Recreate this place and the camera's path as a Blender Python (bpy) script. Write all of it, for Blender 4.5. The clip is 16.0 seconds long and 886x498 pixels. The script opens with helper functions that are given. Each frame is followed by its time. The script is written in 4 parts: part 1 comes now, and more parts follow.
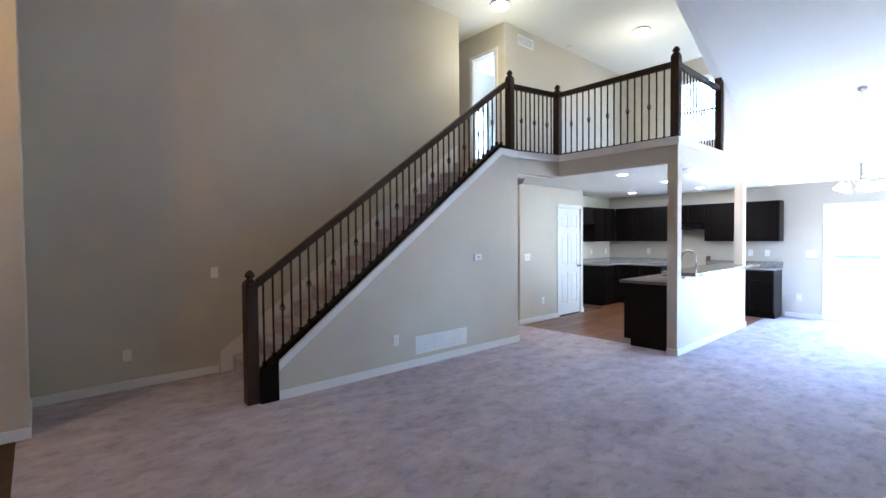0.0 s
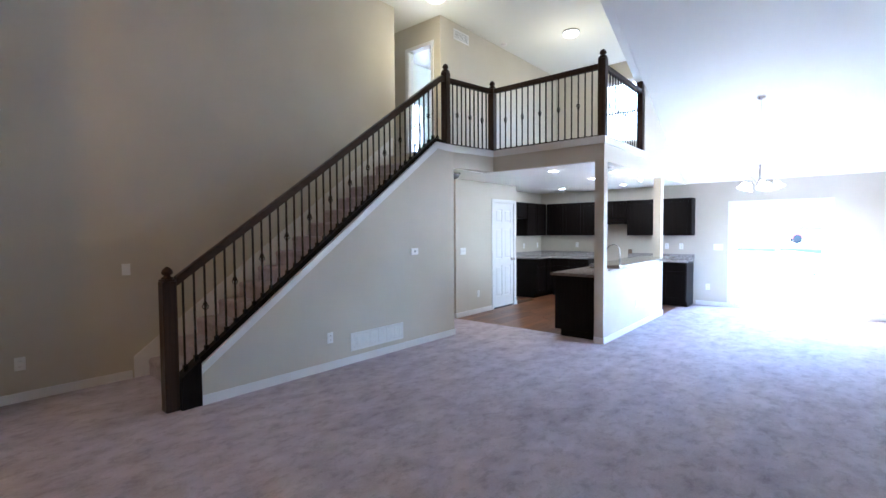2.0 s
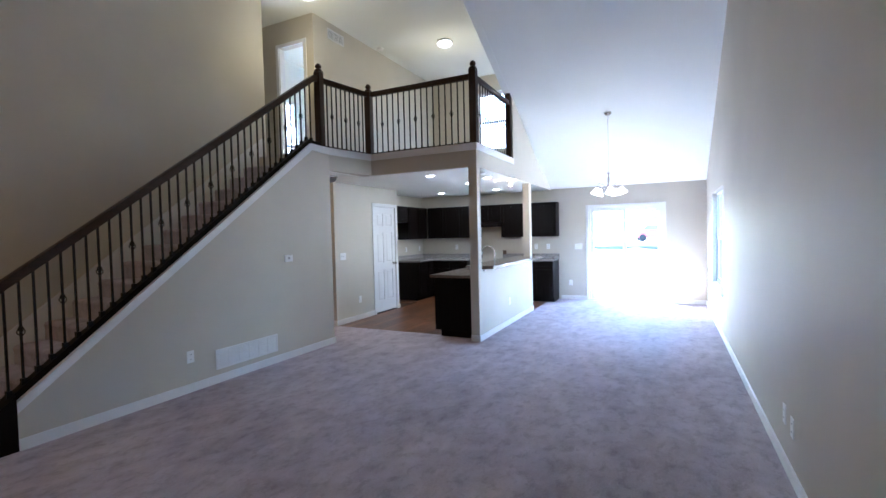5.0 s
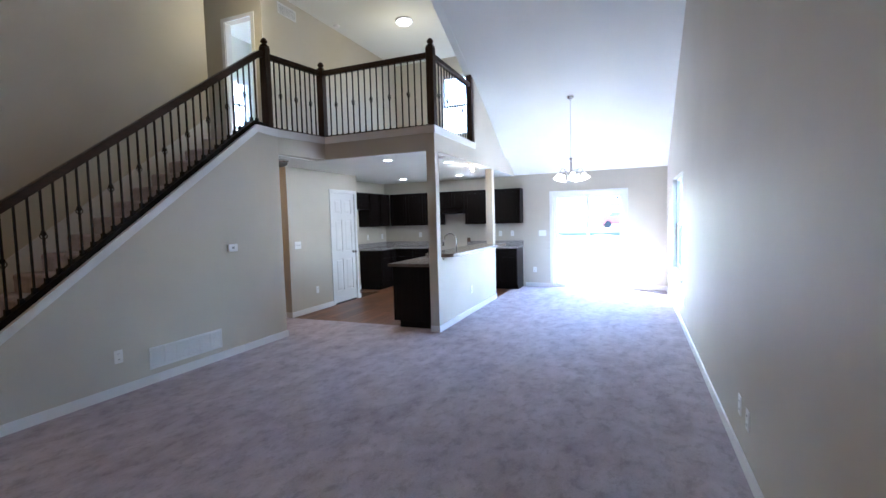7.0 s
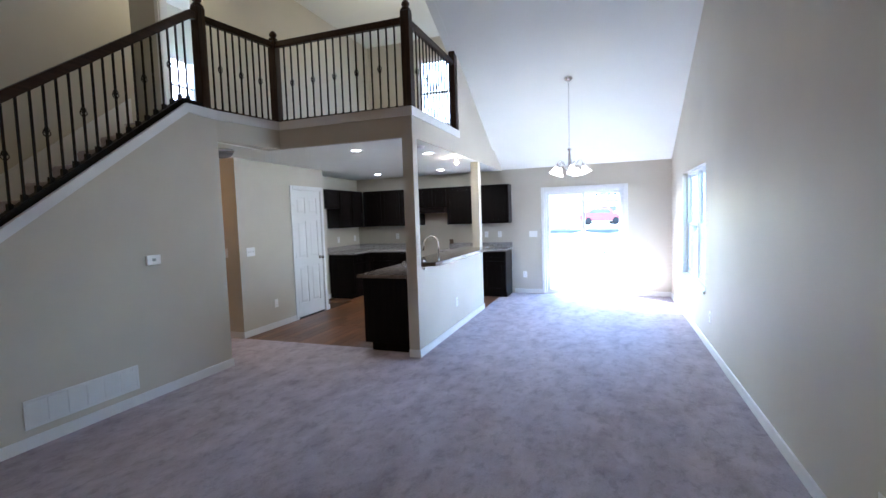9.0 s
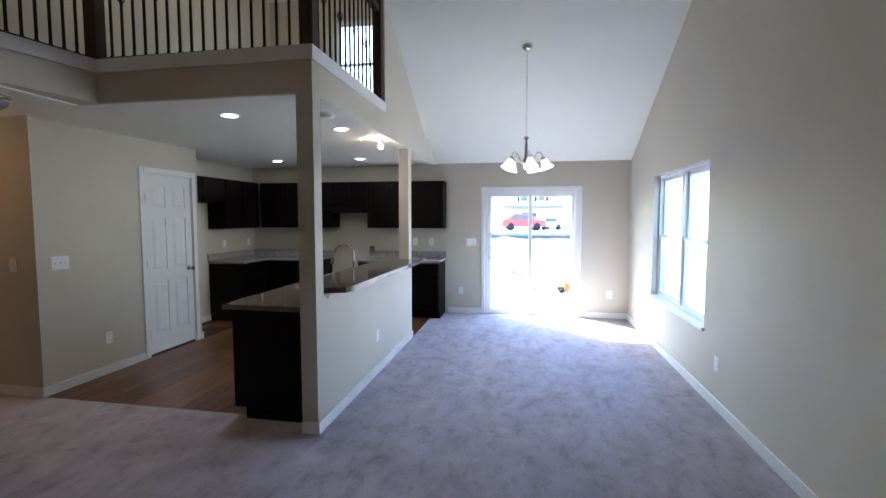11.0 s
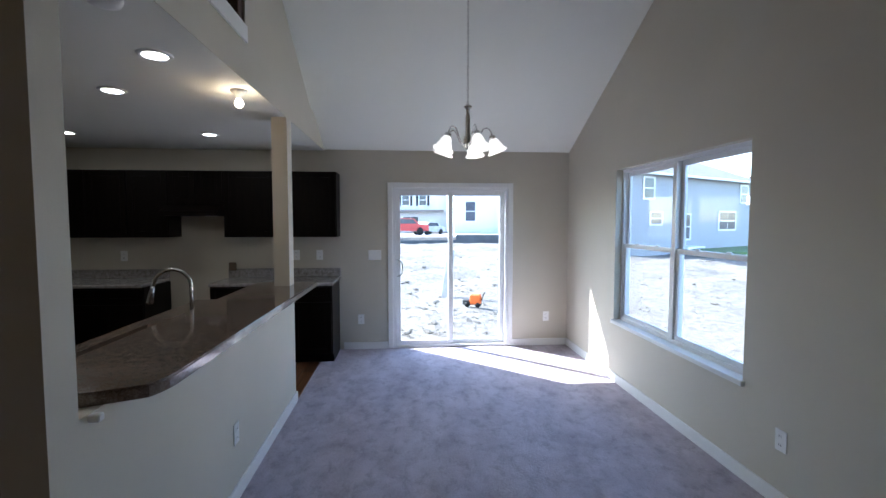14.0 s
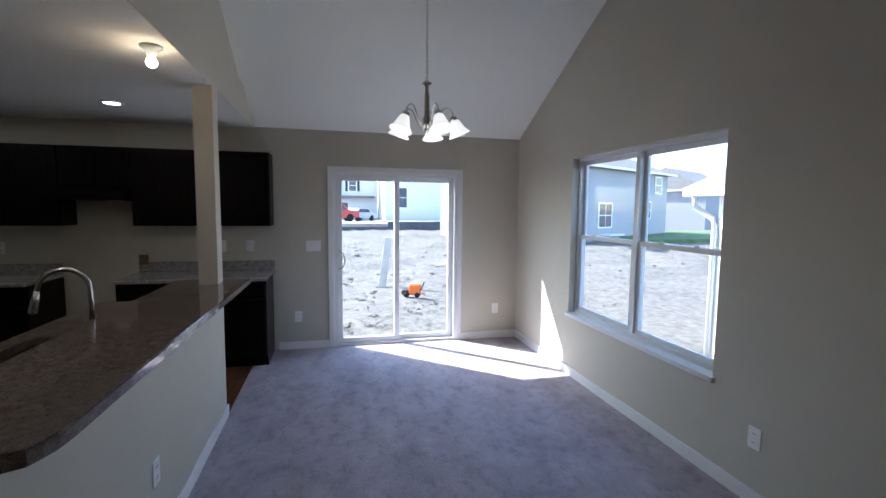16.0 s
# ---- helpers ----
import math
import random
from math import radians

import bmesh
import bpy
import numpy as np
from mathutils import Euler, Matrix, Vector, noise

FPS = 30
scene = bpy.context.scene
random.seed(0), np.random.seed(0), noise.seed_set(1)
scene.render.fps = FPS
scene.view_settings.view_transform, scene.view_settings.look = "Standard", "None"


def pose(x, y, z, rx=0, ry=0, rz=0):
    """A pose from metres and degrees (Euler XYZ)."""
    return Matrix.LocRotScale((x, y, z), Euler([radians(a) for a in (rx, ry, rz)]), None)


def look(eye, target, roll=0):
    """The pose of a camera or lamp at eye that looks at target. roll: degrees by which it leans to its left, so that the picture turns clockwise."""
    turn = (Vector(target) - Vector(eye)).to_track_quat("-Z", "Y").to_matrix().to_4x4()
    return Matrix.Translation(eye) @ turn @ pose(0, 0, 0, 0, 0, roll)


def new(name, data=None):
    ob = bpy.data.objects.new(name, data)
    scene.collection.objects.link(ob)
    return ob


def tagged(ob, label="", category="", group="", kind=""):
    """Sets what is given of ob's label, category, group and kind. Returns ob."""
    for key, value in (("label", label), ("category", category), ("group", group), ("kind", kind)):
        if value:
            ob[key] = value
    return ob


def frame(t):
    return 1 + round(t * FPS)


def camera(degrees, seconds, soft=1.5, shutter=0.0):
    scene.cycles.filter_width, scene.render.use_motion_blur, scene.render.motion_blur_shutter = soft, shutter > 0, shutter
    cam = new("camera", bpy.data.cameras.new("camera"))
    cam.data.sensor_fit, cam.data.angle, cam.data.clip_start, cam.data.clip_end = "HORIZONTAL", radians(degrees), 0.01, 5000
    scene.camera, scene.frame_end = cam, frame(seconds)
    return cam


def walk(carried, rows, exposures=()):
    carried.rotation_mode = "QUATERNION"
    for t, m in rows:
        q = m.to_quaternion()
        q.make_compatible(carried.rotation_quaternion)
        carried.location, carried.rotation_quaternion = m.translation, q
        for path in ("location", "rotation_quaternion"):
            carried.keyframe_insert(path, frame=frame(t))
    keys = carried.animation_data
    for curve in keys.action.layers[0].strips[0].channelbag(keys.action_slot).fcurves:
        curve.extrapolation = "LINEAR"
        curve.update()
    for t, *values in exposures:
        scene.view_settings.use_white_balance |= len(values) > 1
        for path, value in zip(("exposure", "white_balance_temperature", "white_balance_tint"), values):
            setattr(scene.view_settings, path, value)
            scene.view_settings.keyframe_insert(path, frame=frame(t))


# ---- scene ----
cam = camera(88.0, 16.0)
METRES, EYE, TILT, LEAN, TURN = 8.0, 1.5, 0.0, 0.0, -40.7
PATH = [
    (0, (0.031, 0.183, 1.584), (1.359, 1.677, 1.532), -0.5),
    (0.5, (0.04, 0.2, 1.582), (1.411, 1.655, 1.532), -0.7),
    (1, (0.046, 0.201, 1.582), (1.464, 1.611, 1.524), -0.6),
    (1.5, (0.058, 0.213, 1.569), (1.526, 1.57, 1.503), -0.5),
    (2, (0.064, 0.222, 1.584), (1.586, 1.517, 1.504), -0.4),
    (2.5, (0.083, 0.213, 1.581), (1.659, 1.441, 1.497), -0.5),
    (3, (0.094, 0.216, 1.574), (1.728, 1.366, 1.494), -0.6),
    (3.5, (0.099, 0.217, 1.576), (1.791, 1.279, 1.502), -0.7),
    (4, (0.119, 0.204, 1.582), (1.854, 1.197, 1.512), -0.9),
    (6.5, (0.321, 0.095, 1.571), (2.157, 0.882, 1.47), -1.7),
    (7, (0.454, 0.1, 1.569), (2.296, 0.87, 1.442), -1.6),
    (7.5, (0.626, 0.168, 1.574), (2.472, 0.924, 1.43), -1.7),
    (8, (0.852, 0.283, 1.591), (2.703, 1.027, 1.446), -1.9),
    (10.5, (2.696, 0.953, 1.635), (4.637, 1.415, 1.494), -0.6),
    (11, (3.13, 1.087, 1.634), (5.093, 1.445, 1.495), 0.0),
    (11.5, (3.546, 1.176, 1.645), (5.518, 1.483, 1.513), 0.1),
    (12, (3.921, 1.296, 1.655), (5.901, 1.545, 1.529), 0.1),
    (12.5, (4.247, 1.397, 1.649), (6.238, 1.549, 1.522), -0.4),
    (13, (4.513, 1.475, 1.636), (6.508, 1.53, 1.506), -0.5),
    (13.5, (4.739, 1.564, 1.635), (6.734, 1.496, 1.511), -0.2),
    (14, (4.938, 1.617, 1.636), (6.928, 1.452, 1.516), -0.0),
    (14.5, (5.111, 1.661, 1.651), (7.093, 1.426, 1.517), 0.4),
    (15, (5.223, 1.708, 1.651), (7.19, 1.375, 1.508), 0.8),
    (15.5, (5.29, 1.741, 1.657), (7.239, 1.321, 1.5), 0.5),
    (16, (5.318, 1.781, 1.658), (7.255, 1.315, 1.481), 0.6),
]
walk(cam, [(t, look(eye, target, roll)) for t, eye, target, roll in PATH],
     [(0, 5.65, 4900, 8), (2.5, 5.45, 4900, 9), (4, 5.1, 4950, 9), (8, 4.95, 5050, 9), (11, 4.0, 5450, 8), (13, 3.3, 5550, 9), (14.5, 2.7, 5600, 9), (16, 2.5, 5650, 10)])

# ---- world, sun and lamps ----
world = bpy.data.worlds.new("world")
scene.world = world
world.use_nodes = True
wn = world.node_tree.nodes
sky = wn.new("ShaderNodeTexSky")
sky.sky_type, sky.sun_disc = "NISHITA", False
SUN_DIR = Vector((1.0, 1.1, 1.28)).normalized()
sky.sun_elevation = math.asin(SUN_DIR.z)
sky.sun_rotation = math.atan2(SUN_DIR.x, SUN_DIR.y)
world.node_tree.links.new(sky.outputs[0], wn["Background"].inputs[0])
wn["Background"].inputs[1].default_value = 0.15


def lamp(name, kind, place, power, colour=(1, 1, 1), size=0.1, size_y=None, turn=None):
    data = bpy.data.lights.new(name, kind)
    data.energy, data.color = power, colour
    if kind == "AREA":
        data.shape, data.size, data.size_y = "RECTANGLE", size, size_y or size
    elif kind in ("POINT", "SPOT"):
        data.shadow_soft_size = size
    ob = new(name, data)
    ob.location = place
    if turn:
        ob.rotation_euler = turn
    return ob


sun = lamp("sun", "SUN", (0, 0, 10), 3.3, (1, 0.95, 0.87))
sun.data.angle = radians(0.5)
sun.rotation_euler = SUN_DIR.to_track_quat("Z", "Y").to_euler()
WARM = (1.0, 0.64, 0.33)
COOL = (1.0, 0.93, 0.82)


# ---- materials ----
def mat(name, base, rough=0.6, metal=0.0, vary=0.0, scale=3.0, bump=0.0, bump_scale=200.0, second=None, spec=None, coat=0.0):
    m = bpy.data.materials.new(name)
    m.use_nodes = True
    n, l = m.node_tree.nodes, m.node_tree.links
    b = n["Principled BSDF"]
    b.inputs["Base Color"].default_value = (*base, 1)
    b.inputs["Roughness"].default_value = rough
    b.inputs["Metallic"].default_value = metal
    b.inputs["Coat Weight"].default_value = coat
    if spec is not None:
        b.inputs["Specular IOR Level"].default_value = spec
    tc = n.new("ShaderNodeTexCoord")
    if vary or second:
        no = n.new("ShaderNodeTexNoise")
        no.inputs["Scale"].default_value, no.inputs["Detail"].default_value = scale, 5
        l.new(tc.outputs["Object"], no.inputs["Vector"])
        ramp = n.new("ShaderNodeValToRGB")
        a = second or tuple(c * (1 - vary) for c in base)
        z = base if second else tuple(min(1, c * (1 + vary)) for c in base)
        ramp.color_ramp.elements[0].position, ramp.color_ramp.elements[1].position = 0.35, 0.65
        ramp.color_ramp.elements[0].color, ramp.color_ramp.elements[1].color = (*a, 1), (*z, 1)
        l.new(no.outputs["Fac"], ramp.inputs[0])
        l.new(ramp.outputs[0], b.inputs["Base Color"])
    if bump:
        nb = n.new("ShaderNodeTexNoise")
        nb.inputs["Scale"].default_value, nb.inputs["Detail"].default_value = bump_scale, 3
        l.new(tc.outputs["Object"], nb.inputs["Vector"])
        bn = n.new("ShaderNodeBump")
        bn.inputs["Strength"].default_value, bn.inputs["Distance"].default_value = bump, 0.004
        l.new(nb.outputs["Fac"], bn.inputs["Height"])
        l.new(bn.outputs["Normal"], b.inputs["Normal"])
    return m


def glow(name, colour, power):
    m = bpy.data.materials.new(name)
    m.use_nodes = True
    b = m.node_tree.nodes["Principled BSDF"]
    b.inputs["Base Color"].default_value = (*colour, 1)
    b.inputs["Emission Color"].default_value = (*colour, 1)
    b.inputs["Emission Strength"].default_value = power
    return m


def glass_mat(name="window_glass", tint=(0.95, 0.97, 0.97)):
    m = bpy.data.materials.new(name)
    m.use_nodes = True
    n, l = m.node_tree.nodes, m.node_tree.links
    n.remove(n["Principled BSDF"])
    t, g, mix, lw, f = n.new("ShaderNodeBsdfTransparent"), n.new("ShaderNodeBsdfGlossy"), n.new("ShaderNodeMixShader"), n.new("ShaderNodeLayerWeight"), n.new("ShaderNodeMath")
    lw.inputs[0].default_value = 0.5
    f.operation = "POWER"
    f.inputs[1].default_value = 5.0
    l.new(lw.outputs["Facing"], f.inputs[0])
    t.inputs[0].default_value = (*tint, 1)
    g.inputs["Roughness"].default_value = 0.02
    l.new(f.outputs[0], mix.inputs[0]), l.new(t.outputs[0], mix.inputs[1]), l.new(g.outputs[0], mix.inputs[2])
    l.new(mix.outputs[0], n["Material Output"].inputs[0])
    return m


def carpet_mat():
    """Cut-pile carpet: pile leaning this way and that in trodden patches, long brushed lanes, and a speckled tuft grain."""
    m = mat("carpet", (0.46, 0.43, 0.45), 0.95, spec=0.1)
    n, l = m.node_tree.nodes, m.node_tree.links
    tc = n["Texture Coordinate"]

    def field(scale, detail, rough, warp, stretch=(1, 1, 1), turn=0.0):
        mp, no = n.new("ShaderNodeMapping"), n.new("ShaderNodeTexNoise")
        mp.inputs["Scale"].default_value, mp.inputs["Rotation"].default_value = stretch, (0, 0, turn)
        no.inputs["Scale"].default_value, no.inputs["Detail"].default_value = scale, detail
        no.inputs["Roughness"].default_value, no.inputs["Distortion"].default_value = rough, warp
        l.new(tc.outputs["Object"], mp.inputs[0]), l.new(mp.outputs[0], no.inputs["Vector"])
        return no.outputs["Fac"]

    def blend(first, second, weight):
        s_ = n.new("ShaderNodeMath")
        s_.operation = "MULTIPLY_ADD"
        s_.inputs[1].default_value = weight
        l.new(second, s_.inputs[0]), l.new(first, s_.inputs[2])
        return s_.outputs[0]
    patches = field(4.2, 7, 0.6, 0.25, (0.9, 1.15, 1), 0.25)
    lanes = field(2.4, 3, 0.5, 0.3, (0.35, 1.9, 1), -0.08)
    broad = field(0.8, 2, 0.5, 0.2)
    tufts = field(70, 4, 0.7, 0.0)
    total = blend(blend(blend(patches, lanes, 0.4), broad, 0.35), tufts, 0.45)
    ramp = n.new("ShaderNodeValToRGB")
    e = ramp.color_ramp.elements
    e[0].position, e[1].position = 0.0, 1.0
    e[0].color, e[1].color = (0.385, 0.342, 0.385, 1), (0.615, 0.565, 0.62, 1)
    mid = e.new(0.5)
    mid.color = (0.50, 0.455, 0.505, 1)
    rng = n.new("ShaderNodeMapRange")
    rng.inputs["From Min"].default_value, rng.inputs["From Max"].default_value = 0.85, 1.40
    l.new(total, rng.inputs["Value"]), l.new(rng.outputs[0], ramp.inputs[0])
    flecks, dip, dark = field(9, 8, 0.72, 0.3, (0.8, 1.2, 1), 0.5), n.new("ShaderNodeMapRange"), n.new("ShaderNodeHueSaturation")
    dip.inputs["From Min"].default_value, dip.inputs["From Max"].default_value = 0.36, 0.50
    dip.inputs["To Min"].default_value, dip.inputs["To Max"].default_value = 0.78, 1.0
    l.new(flecks, dip.inputs["Value"]), l.new(dip.outputs[0], dark.inputs["Value"]), l.new(ramp.outputs[0], dark.inputs["Color"])
    l.new(dark.outputs[0], n["Principled BSDF"].inputs["Base Color"])
    relief = blend(blend(patches, tufts, 0.6), flecks, 0.5)
    bn = n.new("ShaderNodeBump")
    bn.inputs["Strength"].default_value, bn.inputs["Distance"].default_value = 0.8, 0.012
    l.new(relief, bn.inputs["Height"]), l.new(bn.outputs["Normal"], n["Principled BSDF"].inputs["Normal"])
    return m


def wood_mat(name, dark, light, rough, along=0, coat=0.0, rnd=False):
    m = mat(name, light, rough, coat=coat)
    n, l = m.node_tree.nodes, m.node_tree.links
    mp = n.new("ShaderNodeMapping")
    s = [45, 45, 45]
    s[along] = 2.2
    mp.inputs["Scale"].default_value = s
    l.new(n["Texture Coordinate"].outputs["Object"], mp.inputs[0])
    no = n.new("ShaderNodeTexNoise")
    no.inputs["Scale"].default_value, no.inputs["Detail"].default_value, no.inputs["Distortion"].default_value = 1.0, 6, 0.8
    l.new(mp.outputs[0], no.inputs["Vector"])
    ramp = n.new("ShaderNodeValToRGB")
    e = ramp.color_ramp.elements
    e[0].position, e[1].position, e[0].color, e[1].color = 0.3, 0.7, (*dark, 1), (*light, 1)
    l.new(no.outputs["Fac"], ramp.inputs[0])
    out = ramp.outputs[0]
    if rnd:
        oi, hs, mr = n.new("ShaderNodeObjectInfo"), n.new("ShaderNodeHueSaturation"), n.new("ShaderNodeMapRange")
        mr.inputs["To Min"].default_value, mr.inputs["To Max"].default_value = 0.65, 1.4
        l.new(oi.outputs["Random"], mr.inputs["Value"]), l.new(mr.outputs[0], hs.inputs["Value"]), l.new(out, hs.inputs["Color"])
        out = hs.outputs[0]
    l.new(out, n["Principled BSDF"].inputs["Base Color"])
    return m


def granite_mat(name, a, b_, c):
    m = mat(name, a, 0.08, spec=0.6)
    n, l = m.node_tree.nodes, m.node_tree.links
    v, no = n.new("ShaderNodeTexVoronoi"), n.new("ShaderNodeTexNoise")
    v.inputs["Scale"].default_value, no.inputs["Scale"].default_value, no.inputs["Detail"].default_value = 240, 26, 10
    no.inputs["Roughness"].default_value = 0.7
    for x in (v, no):
        l.new(n["Texture Coordinate"].outputs["Object"], x.inputs["Vector"])
    ramp = n.new("ShaderNodeValToRGB")
    e = ramp.color_ramp.elements
    e[0].position, e[1].position, e[0].color, e[1].color = 0.30, 0.70, (*c, 1), (*b_, 1)
    mid = e.new(0.5)
    mid.color = (*a, 1)
    mix = n.new("ShaderNodeMath")
    mix.operation = "MULTIPLY_ADD"
    sep = n.new("ShaderNodeSeparateColor")
    l.new(v.outputs["Color"], sep.inputs[0])
    l.new(sep.outputs[0], mix.inputs[0])
    mix.inputs[1].default_value = 0.30
    sub = n.new("ShaderNodeMath")
    sub.operation = "SUBTRACT"
    sub.inputs[1].default_value = 0.15
    l.new(no.outputs["Fac"], sub.inputs[0]), l.new(sub.outputs[0], mix.inputs[2])
    l.new(mix.outputs[0], ramp.inputs[0])
    l.new(ramp.outputs[0], n["Principled BSDF"].inputs["Base Color"])
    return m


WALL = mat("greige_wall_paint", (0.585, 0.545, 0.455), 0.55, vary=0.03, scale=1.2, bump=0.12, bump_scale=160)
CEIL = mat("white_ceiling_paint", (0.85, 0.865, 0.81), 0.85, vary=0.015, scale=1.0, bump=0.15, bump_scale=120)
TRIM = mat("white_trim_paint", (0.80, 0.80, 0.79), 0.35, vary=0.02, scale=4)
CARPET = carpet_mat()
SUBFLOOR = mat("dark_floor_joint", (0.06, 0.035, 0.02), 0.7, vary=0.2, scale=10)
PLANK = wood_mat("oak_floor_plank", (0.088, 0.033, 0.012), (0.205, 0.084, 0.032), 0.38, 0, 0.05, True)
RAIL = wood_mat("espresso_stained_rail", (0.016, 0.008, 0.005), (0.050, 0.024, 0.014), 0.4, 0, 0.0)
NEWEL = wood_mat("espresso_stained_newel", (0.018, 0.009, 0.006), (0.055, 0.027, 0.016), 0.4, 2, 0.0)
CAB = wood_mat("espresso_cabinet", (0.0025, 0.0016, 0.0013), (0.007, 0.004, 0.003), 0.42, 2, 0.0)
for m_ in (RAIL, NEWEL):
    m_.node_tree.nodes["Principled BSDF"].inputs["Specular IOR Level"].default_value = 0.3
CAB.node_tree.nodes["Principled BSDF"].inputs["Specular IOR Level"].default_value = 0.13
IRON = mat("black_iron", (0.012, 0.012, 0.013), 0.45, 0.6, vary=0.2, scale=30)
# same stone as the bar, its colour greyed and lightened for reflected daylight
GRANITE_SHEEN = granite_mat("brown_granite_with_sheen", (0.33, 0.31, 0.295), (0.46, 0.44, 0.43), (0.19, 0.165, 0.15))
GRANITE = granite_mat("brown_granite", (0.155, 0.120, 0.094), (0.225, 0.180, 0.147), (0.095, 0.072, 0.057))
CHROME = mat("brushed_nickel", (0.62, 0.61, 0.59), 0.18, 1.0, vary=0.03, scale=20)
STEEL = mat("stainless_steel", (0.5, 0.5, 0.5), 0.3, 1.0, vary=0.05, scale=20)
PLASTIC = mat("white_plastic", (0.88, 0.88, 0.86), 0.35, vary=0.01, scale=20)
LCD = mat("grey_display", (0.36, 0.38, 0.36), 0.3, vary=0.02, scale=20)
VENT = mat("shaded_vent_backing", (0.30, 0.30, 0.29), 0.8, vary=0.05, scale=20)
BROWN = mat("dull_brown_box", (0.16, 0.11, 0.07), 0.7, vary=0.1, scale=20)
DARK = mat("dark_recess", (0.02, 0.02, 0.02), 0.7, vary=0.1, scale=20)
VINYL = mat("white_vinyl", (0.80, 0.81, 0.82), 0.3, vary=0.015, scale=5)
GLASS = glass_mat()
SCREEN = glass_mat("fine_insect_screen", (0.6, 0.6, 0.6))
FROST = mat("frosted_glass", (0.24, 0.235, 0.23), 0.25, vary=0.02, scale=10)
SHADE = glow("lit_frosted_glass", (1.0, 0.93, 0.84), 0.15)
CANLIT = glow("lit_can_lens", (1.0, 0.97, 0.9), 1.3)
BULB = glow("lit_bulb", (1.0, 0.85, 0.6), 4.0)


# ---- mesh helpers ----
def box(bm, x0, x1, y0, y1, z0, z1, bevel=0.0):
    vs = [bm.verts.new(p) for p in ((x0, y0, z0), (x1, y0, z0), (x1, y1, z0), (x0, y1, z0), (x0, y0, z1), (x1, y0, z1), (x1, y1, z1), (x0, y1, z1))]
    fs = [bm.faces.new([vs[i] for i in f]) for f in ((3, 2, 1, 0), (4, 5, 6, 7), (0, 1, 5, 4), (1, 2, 6, 5), (2, 3, 7, 6), (3, 0, 4, 7))]
    if bevel:
        es = list({e for f in fs for e in f.edges})
        bmesh.ops.bevel(bm, geom=es, offset=bevel, segments=1, affect="EDGES")
    return bm


def prism(bm, pts, axis, a, b):
    """A polygon in the plane across axis, drawn out from a to b."""
    def place(p, q):
        return {"x": (q, p[0], p[1]), "y": (p[0], q, p[1]), "z": (p[0], p[1], q)}[axis]
    lo, hi = [bm.verts.new(place(p, a)) for p in pts], [bm.verts.new(place(p, b)) for p in pts]
    n = len(pts)
    bm.faces.new(lo), bm.faces.new(hi[::-1])
    for i in range(n):
        bm.faces.new((lo[i], hi[i], hi[(i + 1) % n], lo[(i + 1) % n]))
    bmesh.ops.recalc_face_normals(bm, faces=bm.faces)
    return bm


def lathe(bm, prof, cx=0.0, cy=0.0, cz=0.0, n=20):
    """A turned shape from (radius, height) pairs."""
    rings = []
    for r, z in prof:
        rings.append([bm.verts.new((cx + max(r, 1e-4) * math.cos(2 * math.pi * i / n), cy + max(r, 1e-4) * math.sin(2 * math.pi * i / n), cz + z)) for i in range(n)])
    for a, b in zip(rings, rings[1:]):
        for i in range(n):
            bm.faces.new((a[i], a[(i + 1) % n], b[(i + 1) % n], b[i])).smooth = True
    bm.faces.new(rings[0][::-1]), bm.faces.new(rings[-1])
    return bm


def tube(bm, pts, r, n=8):
    """A round bar along points."""
    pts = [Vector(p) for p in pts]
    rings = []
    for i, p in enumerate(pts):
        d = (pts[min(i + 1, len(pts) - 1)] - pts[max(i - 1, 0)]).normalized()
        u = d.orthogonal().normalized() if abs(d.z) > 0.99 else d.cross(Vector((0, 0, 1))).normalized()
        if rings and u.dot(last) < 0:
            u = -u
        last = u
        w = d.cross(u)
        rr = r[i] if isinstance(r, (list, tuple)) else r
        rings.append([bm.verts.new(p + (u * math.cos(2 * math.pi * k / n) + w * math.sin(2 * math.pi * k / n)) * rr) for k in range(n)])
    for a, b in zip(rings, rings[1:]):
        for k in range(n):
            bm.faces.new((a[k], a[(k + 1) % n], b[(k + 1) % n], b[k])).smooth = True
    bm.faces.new(rings[0][::-1]), bm.faces.new(rings[-1])
    bmesh.ops.recalc_face_normals(bm, faces=bm.faces)
    return bm


def part(name, bm, material, parent=None, label="", kind=""):
    me = bpy.data.meshes.new(name)
    bm.to_mesh(me)
    bm.free()
    me.materials.append(material)
    ob = new(name, me)
    if parent:
        ob.parent = parent
    return tagged(ob, label=label, kind=kind)


def B(*boxes, bevel=0.0):
    bm = bmesh.new()
    for b in boxes:
        box(bm, *b, bevel=bevel)
    return bm


def struct(name, bm, material, label="", parent=None):
    return part(name, bm, material, parent, label, "structure")


def thing(name, place, label, category, group="", turn=0.0):
    ob = new(name)
    ob.location, ob.rotation_euler = place, (0, 0, turn)
    ob.empty_display_size = 0.1
    return tagged(ob, label, category, group)


# ---- plan ----
XE, XW = 10.82, -6.0
YS, YK, YK2 = -0.52, 2.613, 2.742
YST, YST2, YN = 4.595, 4.725, 6.02
ZC, ZF, ZL, ZTOP = 2.53, 2.85, 5.40, 5.40
XB, YB = 6.267, 4.42
SLOPE = 0.50
T = 0.16


def vault(x):
    return min(ZTOP, ZC + SLOPE * (XE - x))


XR = XE - (ZTOP - ZC) / SLOPE

